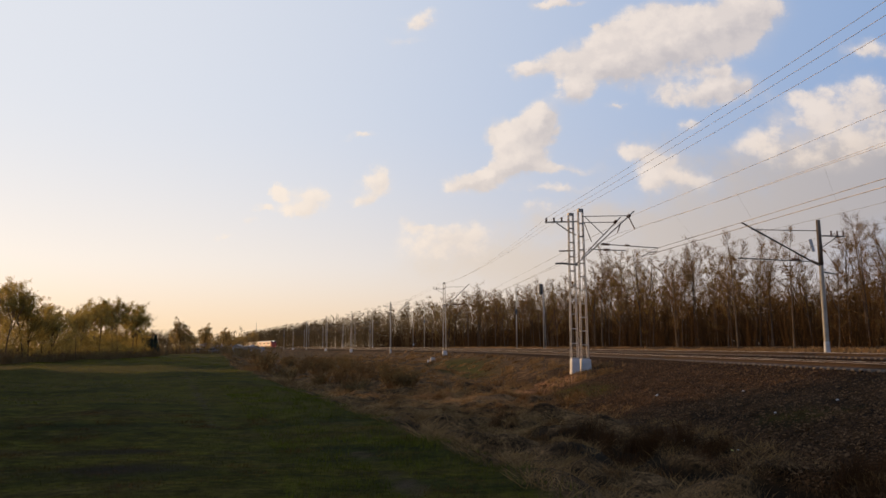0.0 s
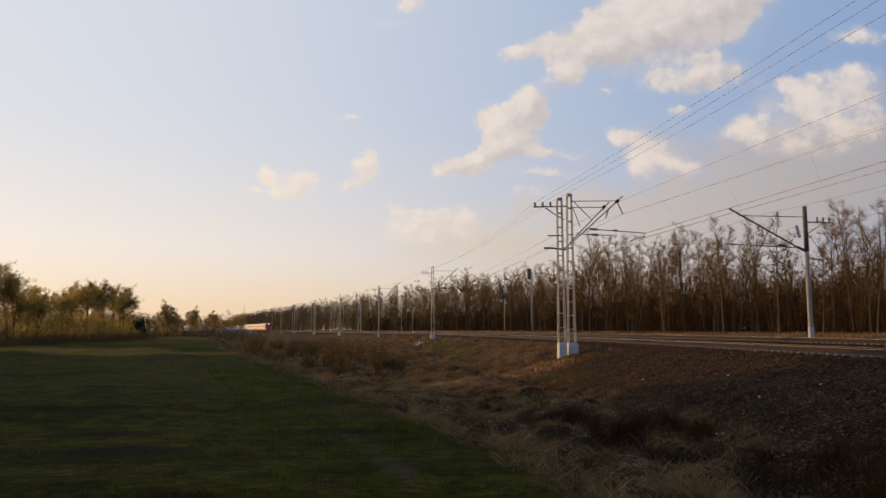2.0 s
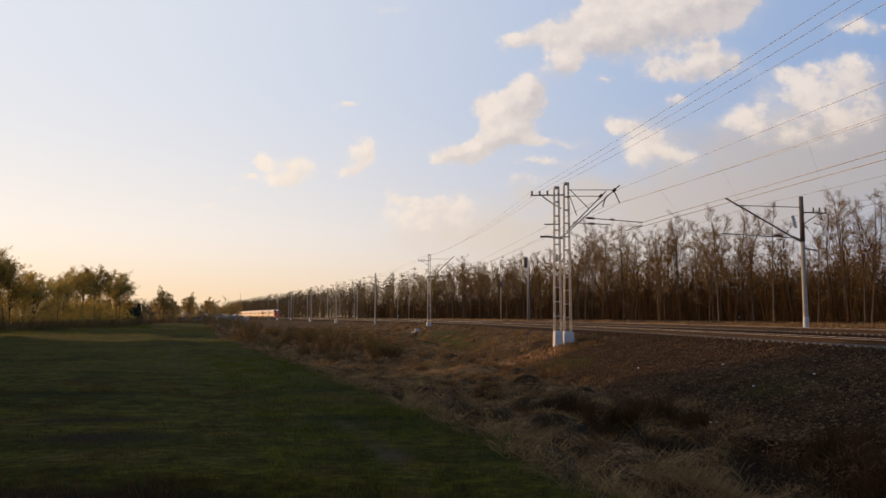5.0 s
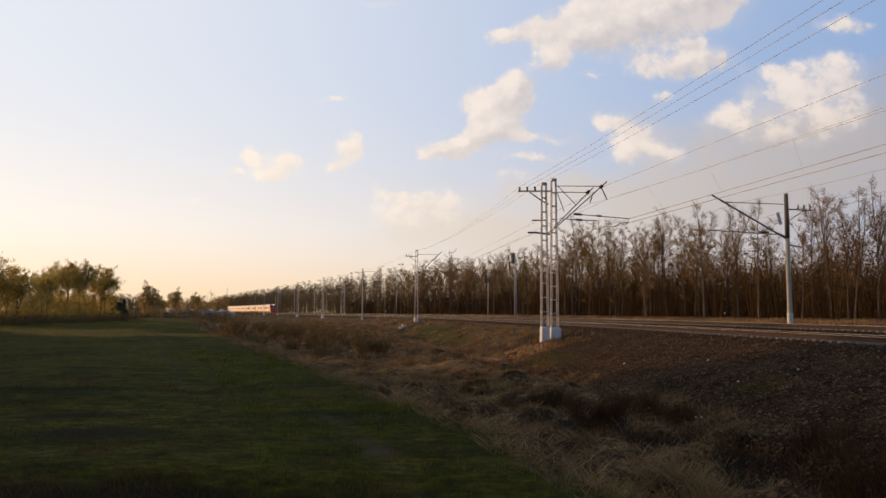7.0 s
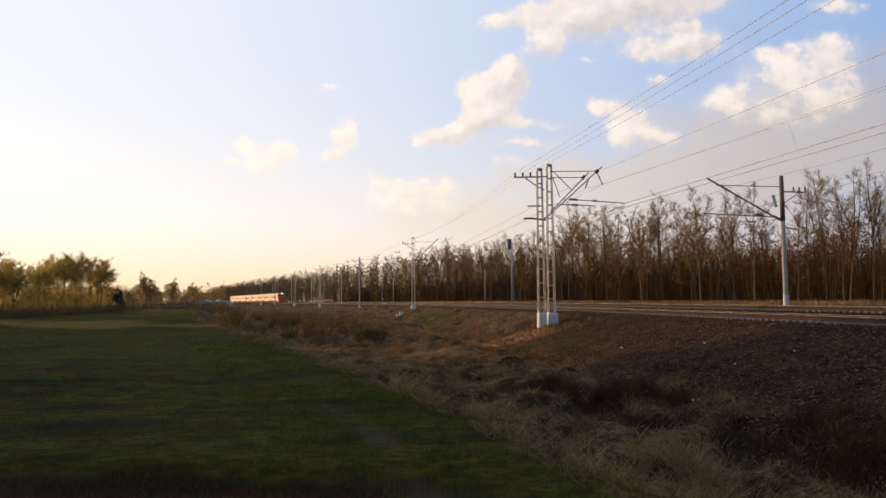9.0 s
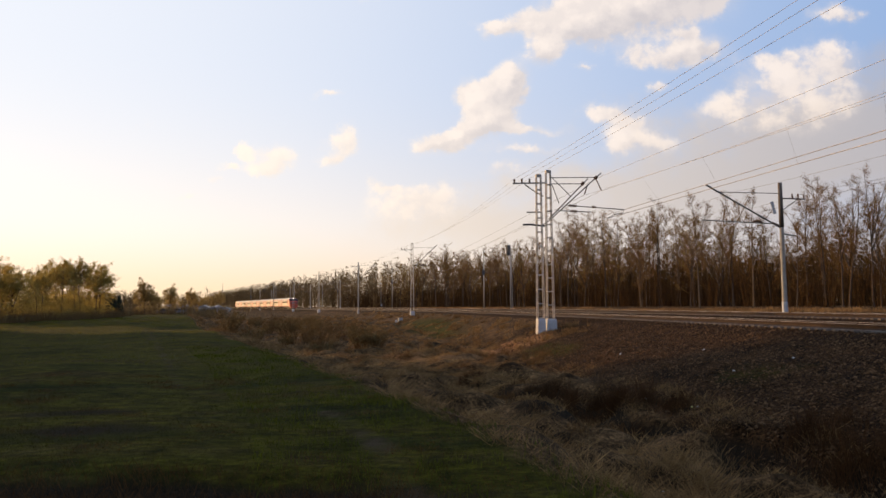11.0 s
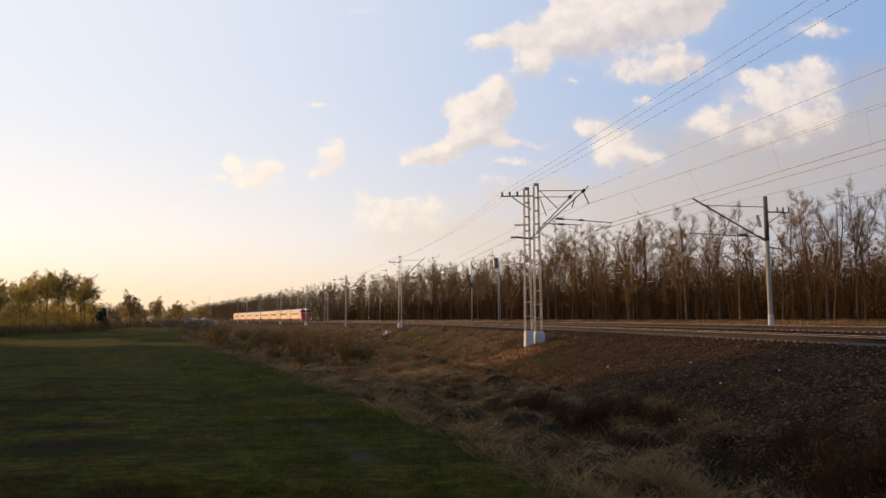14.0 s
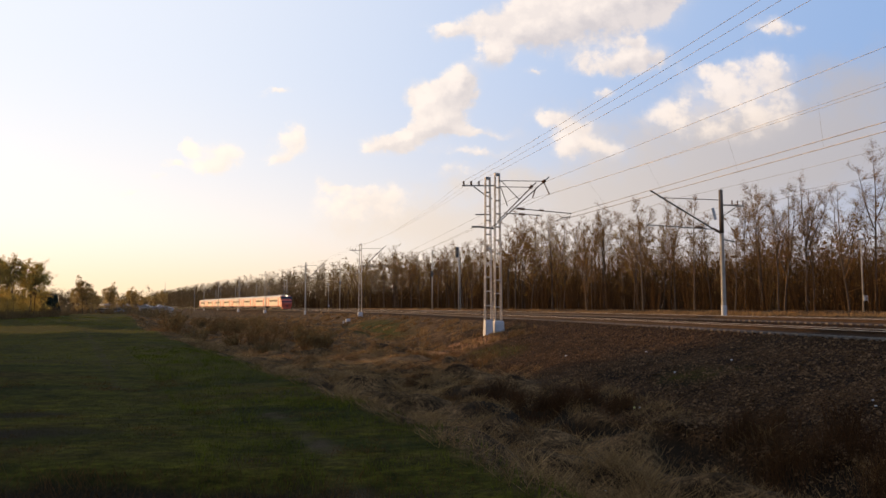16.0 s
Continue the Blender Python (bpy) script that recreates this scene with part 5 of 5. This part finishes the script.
# ---- growth on the ground ----
def blades(name, label, category, mat, count, area, height, width, seed, keep, lean=0.5, clump=0, at=None):
    rg = np.random.RandomState(seed)
    x0, x1, y0, y1 = area
    if clump:
        cx, cy = rg.uniform(x0, x1, clump), y0 + (y1 - y0) * rg.uniform(0, 1, clump) ** 1.5
        i = rg.randint(0, clump, count)
        x, y = cx[i] + rg.normal(0, 0.22, count), cy[i] + rg.normal(0, 0.22, count)
        hk = (0.55 + 0.75 * rg.uniform(0, 1, clump))[i]
    else:
        x, y = rg.uniform(x0, x1, count), y0 + (y1 - y0) * rg.uniform(0, 1, count) ** 1.6
        hk = np.ones(count)
    if at is not None:
        x, y = at
        hk = 0.6 + 0.5 * np.sin(x * 1.3) ** 2
    ok = keep(x, y) & (np.abs(x / np.maximum(y, 1)) < 0.8)
    x, y, hk = x[ok], y[ok], hk[ok]
    n = len(x)
    z = ground_z(x, y) - 0.02
    h = height * hk * rg.uniform(0.4, 1.15, n)
    a, b = rg.uniform(0, 6.283, n), rg.uniform(0, 6.283, n)
    w = width * rg.uniform(0.6, 1.3, n) * (0.6 + y / 22)
    lx, ly = np.cos(a) * h * lean * rg.uniform(0, 1, n), np.sin(a) * h * lean * rg.uniform(0, 1, n)
    sx, sy = np.cos(b) * w, np.sin(b) * w
    v = np.stack([np.stack([x - sx, y - sy, z], 1), np.stack([x + sx, y + sy, z], 1),
                  np.stack([x + sx * 0.7 + lx * 0.57, y + sy * 0.7 + ly * 0.57, z + h * 0.6], 1),
                  np.stack([x + lx, y + ly, z + h * 0.98], 1)], 1).reshape(-1, 3)
    me = bpy.data.meshes.new(name)
    me.vertices.add(4 * n)
    me.vertices.foreach_set("co", v.ravel())
    me.loops.add(4 * n)
    me.loops.foreach_set("vertex_index", np.arange(4 * n))
    me.polygons.add(n)
    me.polygons.foreach_set("loop_start", np.arange(0, 4 * n, 4))
    me.materials.append(M[mat])
    me.update()
    return tagged(new(name, me), label, category, kind="stuff")


on_meadow = lambda x, y: x < edge_of(y) + 0.5 - 0.9 * np.sin(x * 2.1 + y) ** 2
path_x = lambda y: np.interp(y, [6, 6.65, 7.3, 9.1, 11, 12.5], [-0.5, -0.68, -0.91, -1.42, -2.2, -2.9])
not_path = lambda x, y: (np.abs(x - path_x(y)) > 0.2) | (y > 12.5)
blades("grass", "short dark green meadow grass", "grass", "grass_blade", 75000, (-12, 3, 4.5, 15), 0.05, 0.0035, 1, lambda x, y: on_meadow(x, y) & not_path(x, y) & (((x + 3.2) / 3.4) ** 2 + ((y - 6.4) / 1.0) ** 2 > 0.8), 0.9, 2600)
blades("grass_tufts", "longer green grass along the meadow's edge", "grass", "edge_grass", 95000, (-16, 4, 4.5, 30), 0.12, 0.0038, 2, lambda x, y: (np.abs(x - edge_of(y) + 1.3) < 1.8) & not_path(x, y), clump=1500)
in_ditch = lambda x, y: (x > edge_of(y) - 0.2) & (aside_of(x, y) > 8.0)
blades("dry_grass", "matted pale dry grass in the ditch", "dry grass", "dry_blade", 150000, (-30, 16, 4, 60), 0.21, 0.0036, 3, in_ditch, 2.1, 3000)
blades("reeds", "upright pale dry reed stalks", "reeds", "dry_blade", 5000, (-24, 16, 5, 50), 0.48, 0.002, 4, in_ditch, 0.3, 420)
blades("rusty_weeds", "rust-brown dead weeds in the ditch", "weeds", "rust_blade", 36000, (-20, 16, 8, 60), 0.3, 0.003, 5, lambda x, y: in_ditch(x, y) & (aside_of(x, y) < 14), 0.6, 300)
blades("bank_weeds", "sparse rusty weeds on the stony bank", "weeds", "rust_blade", 30000, (-10, 16, 8, 80), 0.10, 0.004, 6, lambda x, y: (aside_of(x, y) > 3.2) & (aside_of(x, y) < 9.5), 1.0, 2500)
blades("slope_grass", "rough brown dry grass on the long slope below the track", "dry grass", "straw", 90000, (-75, 12, 48, 170), 0.38, 0.010, 9, lambda x, y: (aside_of(x, y) > 3.0) & (x > edge_of(y)), 0.9, 2200)
# far blades take the lighter copy, as if the low sun reached them
blades("meadow_grass", "yellow-green meadow grass in a sunlit tone", "grass", "grass_lit", 120000, (-70, -2, 14, 120), 0.06, 0.008, 10, lambda x, y: (x < edge_of(y) - 0.2) & (y > 20), 0.5)
rs = np.random.RandomState(70)
strip_s, strip_u = rs.uniform(-12, 190, 26000), rs.uniform(12.0, 16.5, 26000)
strip_h = np.interp(strip_s, S, HEAD)
strip = (np.interp(strip_s, S, CX) + np.cos(strip_h) * strip_u, np.interp(strip_s, S, CY) + np.sin(strip_h) * strip_u)
blades("far_side_grass", "pale dry grass lit along the far track", "dry grass", "straw", 26000, (0, 1, 0, 1), 0.34, 0.010, 7, lambda x, y: np.sin(x * 0.61 + y * 0.22) > -0.2, 0.5, 0, strip)
blades("near_straw", "tangled pale straw in the near ditch", "dry grass", "straw", 30000, (-4, 11, 5.5, 26), 0.27, 0.0026, 12, lambda x, y: in_ditch(x, y) & (np.sin(x * 1.9 + y) + np.sin(y * 1.3 - x) > -0.4), 1.6, 300)
blades("stream_reeds", "dark rust-red dead reeds along the small stream", "reeds", "dark_reed", 90000, (-4, 8, 12, 34), 0.62, 0.0026, 14, lambda x, y: (np.abs(x - stream_x(y) - 0.9) < 1.3) & (np.sin(y * 0.55 + 0.4) > -0.35), 0.45, 420)
blades("straw_mats", "flattened pale straw in the open low ground", "dry grass", "straw", 46000, (-14, 2, 31, 48), 0.22, 0.0045, 15, lambda x, y: in_ditch(x, y) & (aside_of(x, y) > 11.5), 3.0, 260)
blades("straw_clumps", "pale bent straw clumps at the ditch's edge", "dry grass", "straw", 17000, (-3, 9, 7, 18), 0.38, 0.0024, 16, lambda x, y: in_ditch(x, y) & (x - edge_of(y) > 0.9) & (x - edge_of(y) < 6.5), 1.5, 70)
blades("meadow_straw", "thin brown dead grass among the meadow's green", "grass", "rust_blade", 42000, (-12, 2, 5, 18), 0.06, 0.0035, 17, lambda x, y: x < edge_of(y) - 0.3, 1.3, 160)
blades("soil_weeds", "dark dead weeds in the worn hollow", "weeds", "rust_blade", 7000, (-7, -0.8, 6.2, 7.7), 0.15, 0.0025, 8, lambda x, y: y < 7.7, 0.9, 160)


def stones(name, label, count, keep, area, size, seed, mat="stone"):
    rg = random.Random(seed)
    b = Build()
    made = 0
    while made < count:
        x, y = rg.uniform(area[0], area[1]), area[2] + (area[3] - area[2]) * rg.random() ** 1.3
        if not keep(x, y):
            continue
        made += 1
        z, r = gz(x, y), size * rg.uniform(0.4, 1.2)
        a = rg.uniform(0, 3)
        m = Matrix.Translation((x, y, z + r * 0.2)) @ pose(0, 0, 0, rg.uniform(-40, 40), rg.uniform(-40, 40), rg.uniform(0, 360))
        ring_ = [m @ Vector((math.cos(w + a) * r, math.sin(w + a) * r * 0.75, -0.1 * r)) for w in (0, 1.7, 3.0, 4.6)]
        top = m @ Vector((0.1 * r, 0, 0.55 * r))
        k0 = len(b.v)
        b.v += [tuple(q) for q in ring_] + [tuple(top)]
        b.f += [(k0, k0 + 1, k0 + 4), (k0 + 1, k0 + 2, k0 + 4), (k0 + 2, k0 + 3, k0 + 4), (k0 + 3, k0, k0 + 4)]
    return tagged(part(name, b, mat), label, "stones", kind="stuff")


stones("ballast_stones", "loose grey-brown ballast stones down the bank", 24000, lambda x, y: 1.4 < float(aside_of(x, y)) < 9.5, (-4, 16, 9, 60), 0.062, 31)

stones("track_stones", "rusty brown ballast between the rails", 11000, lambda x, y: -11.5 < float(aside_of(x, y)) < 1.6, (4, 27, 16, 62), 0.06, 32, "bed_stone")


def shrub(x, y, h, seed, leaf, label):
    rg = random.Random(seed)
    t = thing("shrub", label, "shrub", pose(x, y, gz(x, y)), "shrubs in the low ground")
    b, g = Build(), Build()
    for _ in range(26):
        a = rg.uniform(0, 6.283)
        pts = branch_points((math.cos(a) * 0.3 * rg.random(), math.sin(a) * 0.3 * rg.random(), -0.1), (math.cos(a) * 0.7, math.sin(a) * 0.7, 1.1), h * rg.uniform(0.6, 1.15), 0.2, 3, rg)
        b.tube(pts, [0.022, 0.016, 0.01, 0.004], 3, caps=False)
        for _ in range(7):
            q = pts[1].lerp(pts[3], rg.random())
            e = q + Vector((rg.uniform(-1, 1), rg.uniform(-1, 1), rg.uniform(0, 1.2))) * h * 0.25
            sd = Vector((rg.uniform(-1, 1), rg.uniform(-1, 1), 0)) * 0.012
            b.face(q - sd, q + sd, e)
            for _ in range(3 if leaf else 0):
                c = q.lerp(e, rg.random())
                d1 = Vector((rg.uniform(-1, 1), rg.uniform(-1, 1), rg.uniform(-1, 1))) * 0.07
                g.face(c - d1, c + d1.orthogonal() * 0.8, c + d1)
    part("brushwood", b, "twig", t)
    if leaf:
        part("leaves", g, leaf, t)


rg = random.Random(77)
for i in range(64):
    d = rg.uniform(48, 120)
    v = rg.uniform(0.5, 14)
    x = float(edge_of(d)) + v + (d - 48) * 0.08
    if float(aside_of(x, d)) < 9:
        continue
    shrub(x, d, rg.uniform(1.0, 2.3), 100 + i, rg.choice(("shrub_bud", "shrub_bud", None, None)), rg.choice(("bare brown shrub in the low ground", "shrub with yellowish buds in the low ground")))
shrub(1.95, 38.7, 1.2, 301, None, "small dark dead shrub at the foot of the bank")


# ---- small things ----
def box_thing(name, label, category, x, y, parts):
    t = thing(name, label, category, pose(x, y, gz(x, y), 0, 0, 24))
    for nm, (x0, y0, z0, x1, y1, z1), mat in parts:
        part(nm, Build().box(x0, y0, z0, x1, y1, z1), mat, t, bevel=0.02)


box_thing("relay_cabinet", "small grey relay cabinet on a footing by the mast", "cabinet", -0.128 * 121, 121, [("footing", (-0.4, -0.35, -0.4, 0.4, 0.35, 0.15), "footing"), ("cabinet_body", (-0.33, -0.25, 0.15, 0.33, 0.25, 0.62), "footing"), ("lid", (-0.37, -0.28, 0.62, 0.37, 0.28, 0.67), "galvanised"), ("conduit", (-0.85, -0.12, -0.2, -0.6, 0.12, 0.3), "footing")])
stump = thing("post_stump", "short black post stump at the meadow's edge", "post", pose(-0.2025 * 20.8, 20.8, gz(-0.2025 * 20.8, 20.8)))
part("shaft", Build().tube([(0, 0, -0.2), (0, 0, 0.12), (0.01, 0, 0.26)], [0.09, 0.095, 0.065], 9), "dark_post", stump)


def litter(x, y, size, mat, label, seed):
    rg = random.Random(seed)
    b = Build()
    z = gz(x, y) + size * 0.3
    b.loft([[(x + math.cos(w) * size * q * rg.uniform(0.7, 1.2), y + math.sin(w) * size * q * 0.7, z + zz * size) for w in (0, 1.1, 2.2, 3.3, 4.3, 5.3)] for q, zz in ((0.5, -0.5), (1, -0.1), (0.8, 0.3), (0.3, 0.5))])
    tagged(part("litter", b, mat), label, "litter", "scattered litter")


for i, (ax, ay, uz) in enumerate(((1141, 625, 3.5), (1040, 710, 0), (1118, 722, 0), (1128, 724, 0), (1066, 866, 0), (1000, 632, 0), (1190, 660, 0), (1535, 712, 0), (1540, 722, 0), (1290, 640, 0))):
    tx, ty = (ax - 784) / 1310, (ay - 545) / 1310
    d = 5.0
    while d < 80 and EYE - ty * d > gz(tx * d, d):
        d += 0.2
    yellow = i == 2
    litter(tx * d, d, 0.0021 * d, "litter_yellow" if yellow else "litter", "crumpled yellow bag on the bank" if yellow else "crumpled white scrap of litter", 40 + i)


# ---- train ----
CAR = 21.5


def ring(y, half, z0, z1, r=0.35):
    pts = [(-half, z0), (half, z0), (half, z1 - r), (half - r * 0.35, z1 - r * 0.3), (half - r * 1.4, z1), (-half + r * 1.4, z1), (-half + r * 0.35, z1 - r * 0.3), (-half, z1 - r)]
    return [(x, y, z) for x, z in pts]


def rail_car(front):
    """A coach of the electric train; y runs towards its head, and the floor line is the rail head."""
    t = thing("train_head_car" if front else "train_car", "red and pale grey leading coach of an electric train" if front else "red and pale grey coach of an electric train", "train car", None, "coaches of the train")
    a, z0 = CAR / 2 - 0.35, 0.95
    if front:
        body = Build().loft([ring(-a, 1.74, z0, 3.95), ring(a - 1.7, 1.74, z0, 3.95)])
        mask = Build().loft([ring(a - 1.7, 1.74, z0 - 0.1, 3.95), ring(a - 0.7, 1.68, z0 - 0.15, 3.85), ring(a - 0.1, 1.55, z0 - 0.2, 2.6, 0.2), ring(a + 0.1, 1.4, z0 - 0.2, 1.6, 0.15)])
        part("cab_nose", mask, "train_red", t, "red cab nose")
        ws = Build()
        ws.loft([[(-1.62, a - 0.35, 2.1), (1.62, a - 0.35, 2.1), (1.5, a + 0.06, 2.1), (-1.5, a + 0.06, 2.1)], [(-1.74, a - 1.1, 3.8), (1.74, a - 1.1, 3.8), (1.6, a - 0.62, 3.8), (-1.6, a - 0.62, 3.8)]])
        part("windscreen", ws, "glass_dark", t, "dark windscreen")
        part("headlight", Build().tube([(0, a - 0.75, 4.0), (0, a - 0.45, 4.0)], 0.2, 10), "headlight", t, "lit white headlight")
        for sx in (-1.1, 1.1):
            part("buffer_light", Build().tube([(sx, a - 0.2, 1.75), (sx, a + 0.12, 1.75)], 0.14, 10), "steel_dark", t)
        part("coupler", Build().box(-0.25, a, 0.85, 0.25, a + 0.7, 1.2), "bogie", t)
        part("obstacle_deflector", Build().loft([[(-1.35, a - 0.6, 0.25), (1.35, a - 0.6, 0.25), (1.35, a - 0.6, 0.85), (-1.35, a - 0.6, 0.85)], [(-1.1, a + 0.2, 0.25), (1.1, a + 0.2, 0.25), (1.2, a + 0.1, 0.85), (-1.2, a + 0.1, 0.85)]]), "train_red", t)
    else:
        body = Build().loft([ring(-a, 1.74, z0, 3.95), ring(a, 1.74, z0, 3.95)])
    part("body", body, "train_grey", t)
    end = a - (1.7 if front else 0)
    part("roof", Build().loft([[(-1.3, -a, 3.952), (1.3, -a, 3.952), (1.0, -a, 4.2), (-1.0, -a, 4.2)], [(-1.3, end, 3.952), (1.3, end, 3.952), (1.0, end, 4.2), (-1.0, end, 4.2)]]), "train_roof", t)
    for q in (-5, 1, 5):
        part("roof_box", Build().box(-0.7, q - 1, 4.2, 0.7, q + 1, 4.42), "train_roof", t)
    for side in (-1, 1):
        x = side * 1.74
        for lo, hi, nm in ((0.95, 1.12, "lower_stripe"), (3.47, 3.55, "upper_stripe")):
            part(nm, Build().box(min(x, x + side * 0.012), -a, lo, max(x, x + side * 0.012), end, hi), "train_red", t, "red stripe")
        for y0, y1 in ((-7.7, -6.2), (6.2, 7.7)):
            part("door", Build().box(min(x, x + side * 0.03), y0, 0.98, max(x, x + side * 0.03), y1, 3.45), "train_red", t, "red sliding door")
        part("end_panel", Build().box(min(x, x + side * 0.02), -a, 0.98, max(x, x + side * 0.02), -a + 0.8, 3.55), "train_red", t, "red end panel")
        for k in range(8):
            y0 = -5.7 + k * 1.45
            part("window", Build().box(min(x, x + side * 0.02), y0, 2.3, max(x, x + side * 0.02), y0 + 1.1, 2.95), "train_window", t)
    for q in (-6.7, 6.7):
        bg_ = part("bogie", Build().box(-1.15, q - 1.6, 0.35, 1.15, q + 1.6, 0.8), "bogie", t)
        for wy in (-1.2, 1.2):
            for sx in (-0.78, 0.78):
                part("wheel", Build().tube([(sx - 0.06, q + wy, 0.46), (sx + 0.06, q + wy, 0.46)], 0.46, 14), "bogie", bg_)
    part("underframe", Build().box(-1.3, -4.6, 0.45, 1.3, 4.6, 0.95), "bogie", t)
    return t


def car_pose(s):
    """The coach stands on its two bogies; its head looks down the line towards the camera."""
    p0, p1 = on_track(s + 6.7, 0, RAIL_A), on_track(s - 6.7, 0, RAIL_A)
    d = p1 - p0
    m = (p0 + p1) / 2
    return pose(m.x, m.y, m.z, 0, 0, math.degrees(math.atan2(-d.x, d.y)))


head_car = rail_car(True)
next_car = rail_car(False)
TRAIN = [head_car, next_car] + [copy_thing(next_car, Matrix.Identity(4)) for _ in range(6)]


def nose_at(t):
    """How far along the line the train's nose stands; it gathers speed a little."""
    return 447.0 - 14.2 * t - 0.055 * t * t


def motions():
    """The train rolls in along the near track towards the camera."""
    for i, c in enumerate(TRAIN):
        rows = []
        for t in (0, 2, 4, 6, 8, 10, 12, 14, 16):
            s = nose_at(t) + CAR * (i + 0.5)
            rows.append((float(t), car_pose(s)))
        walk(c, rows)


motions()
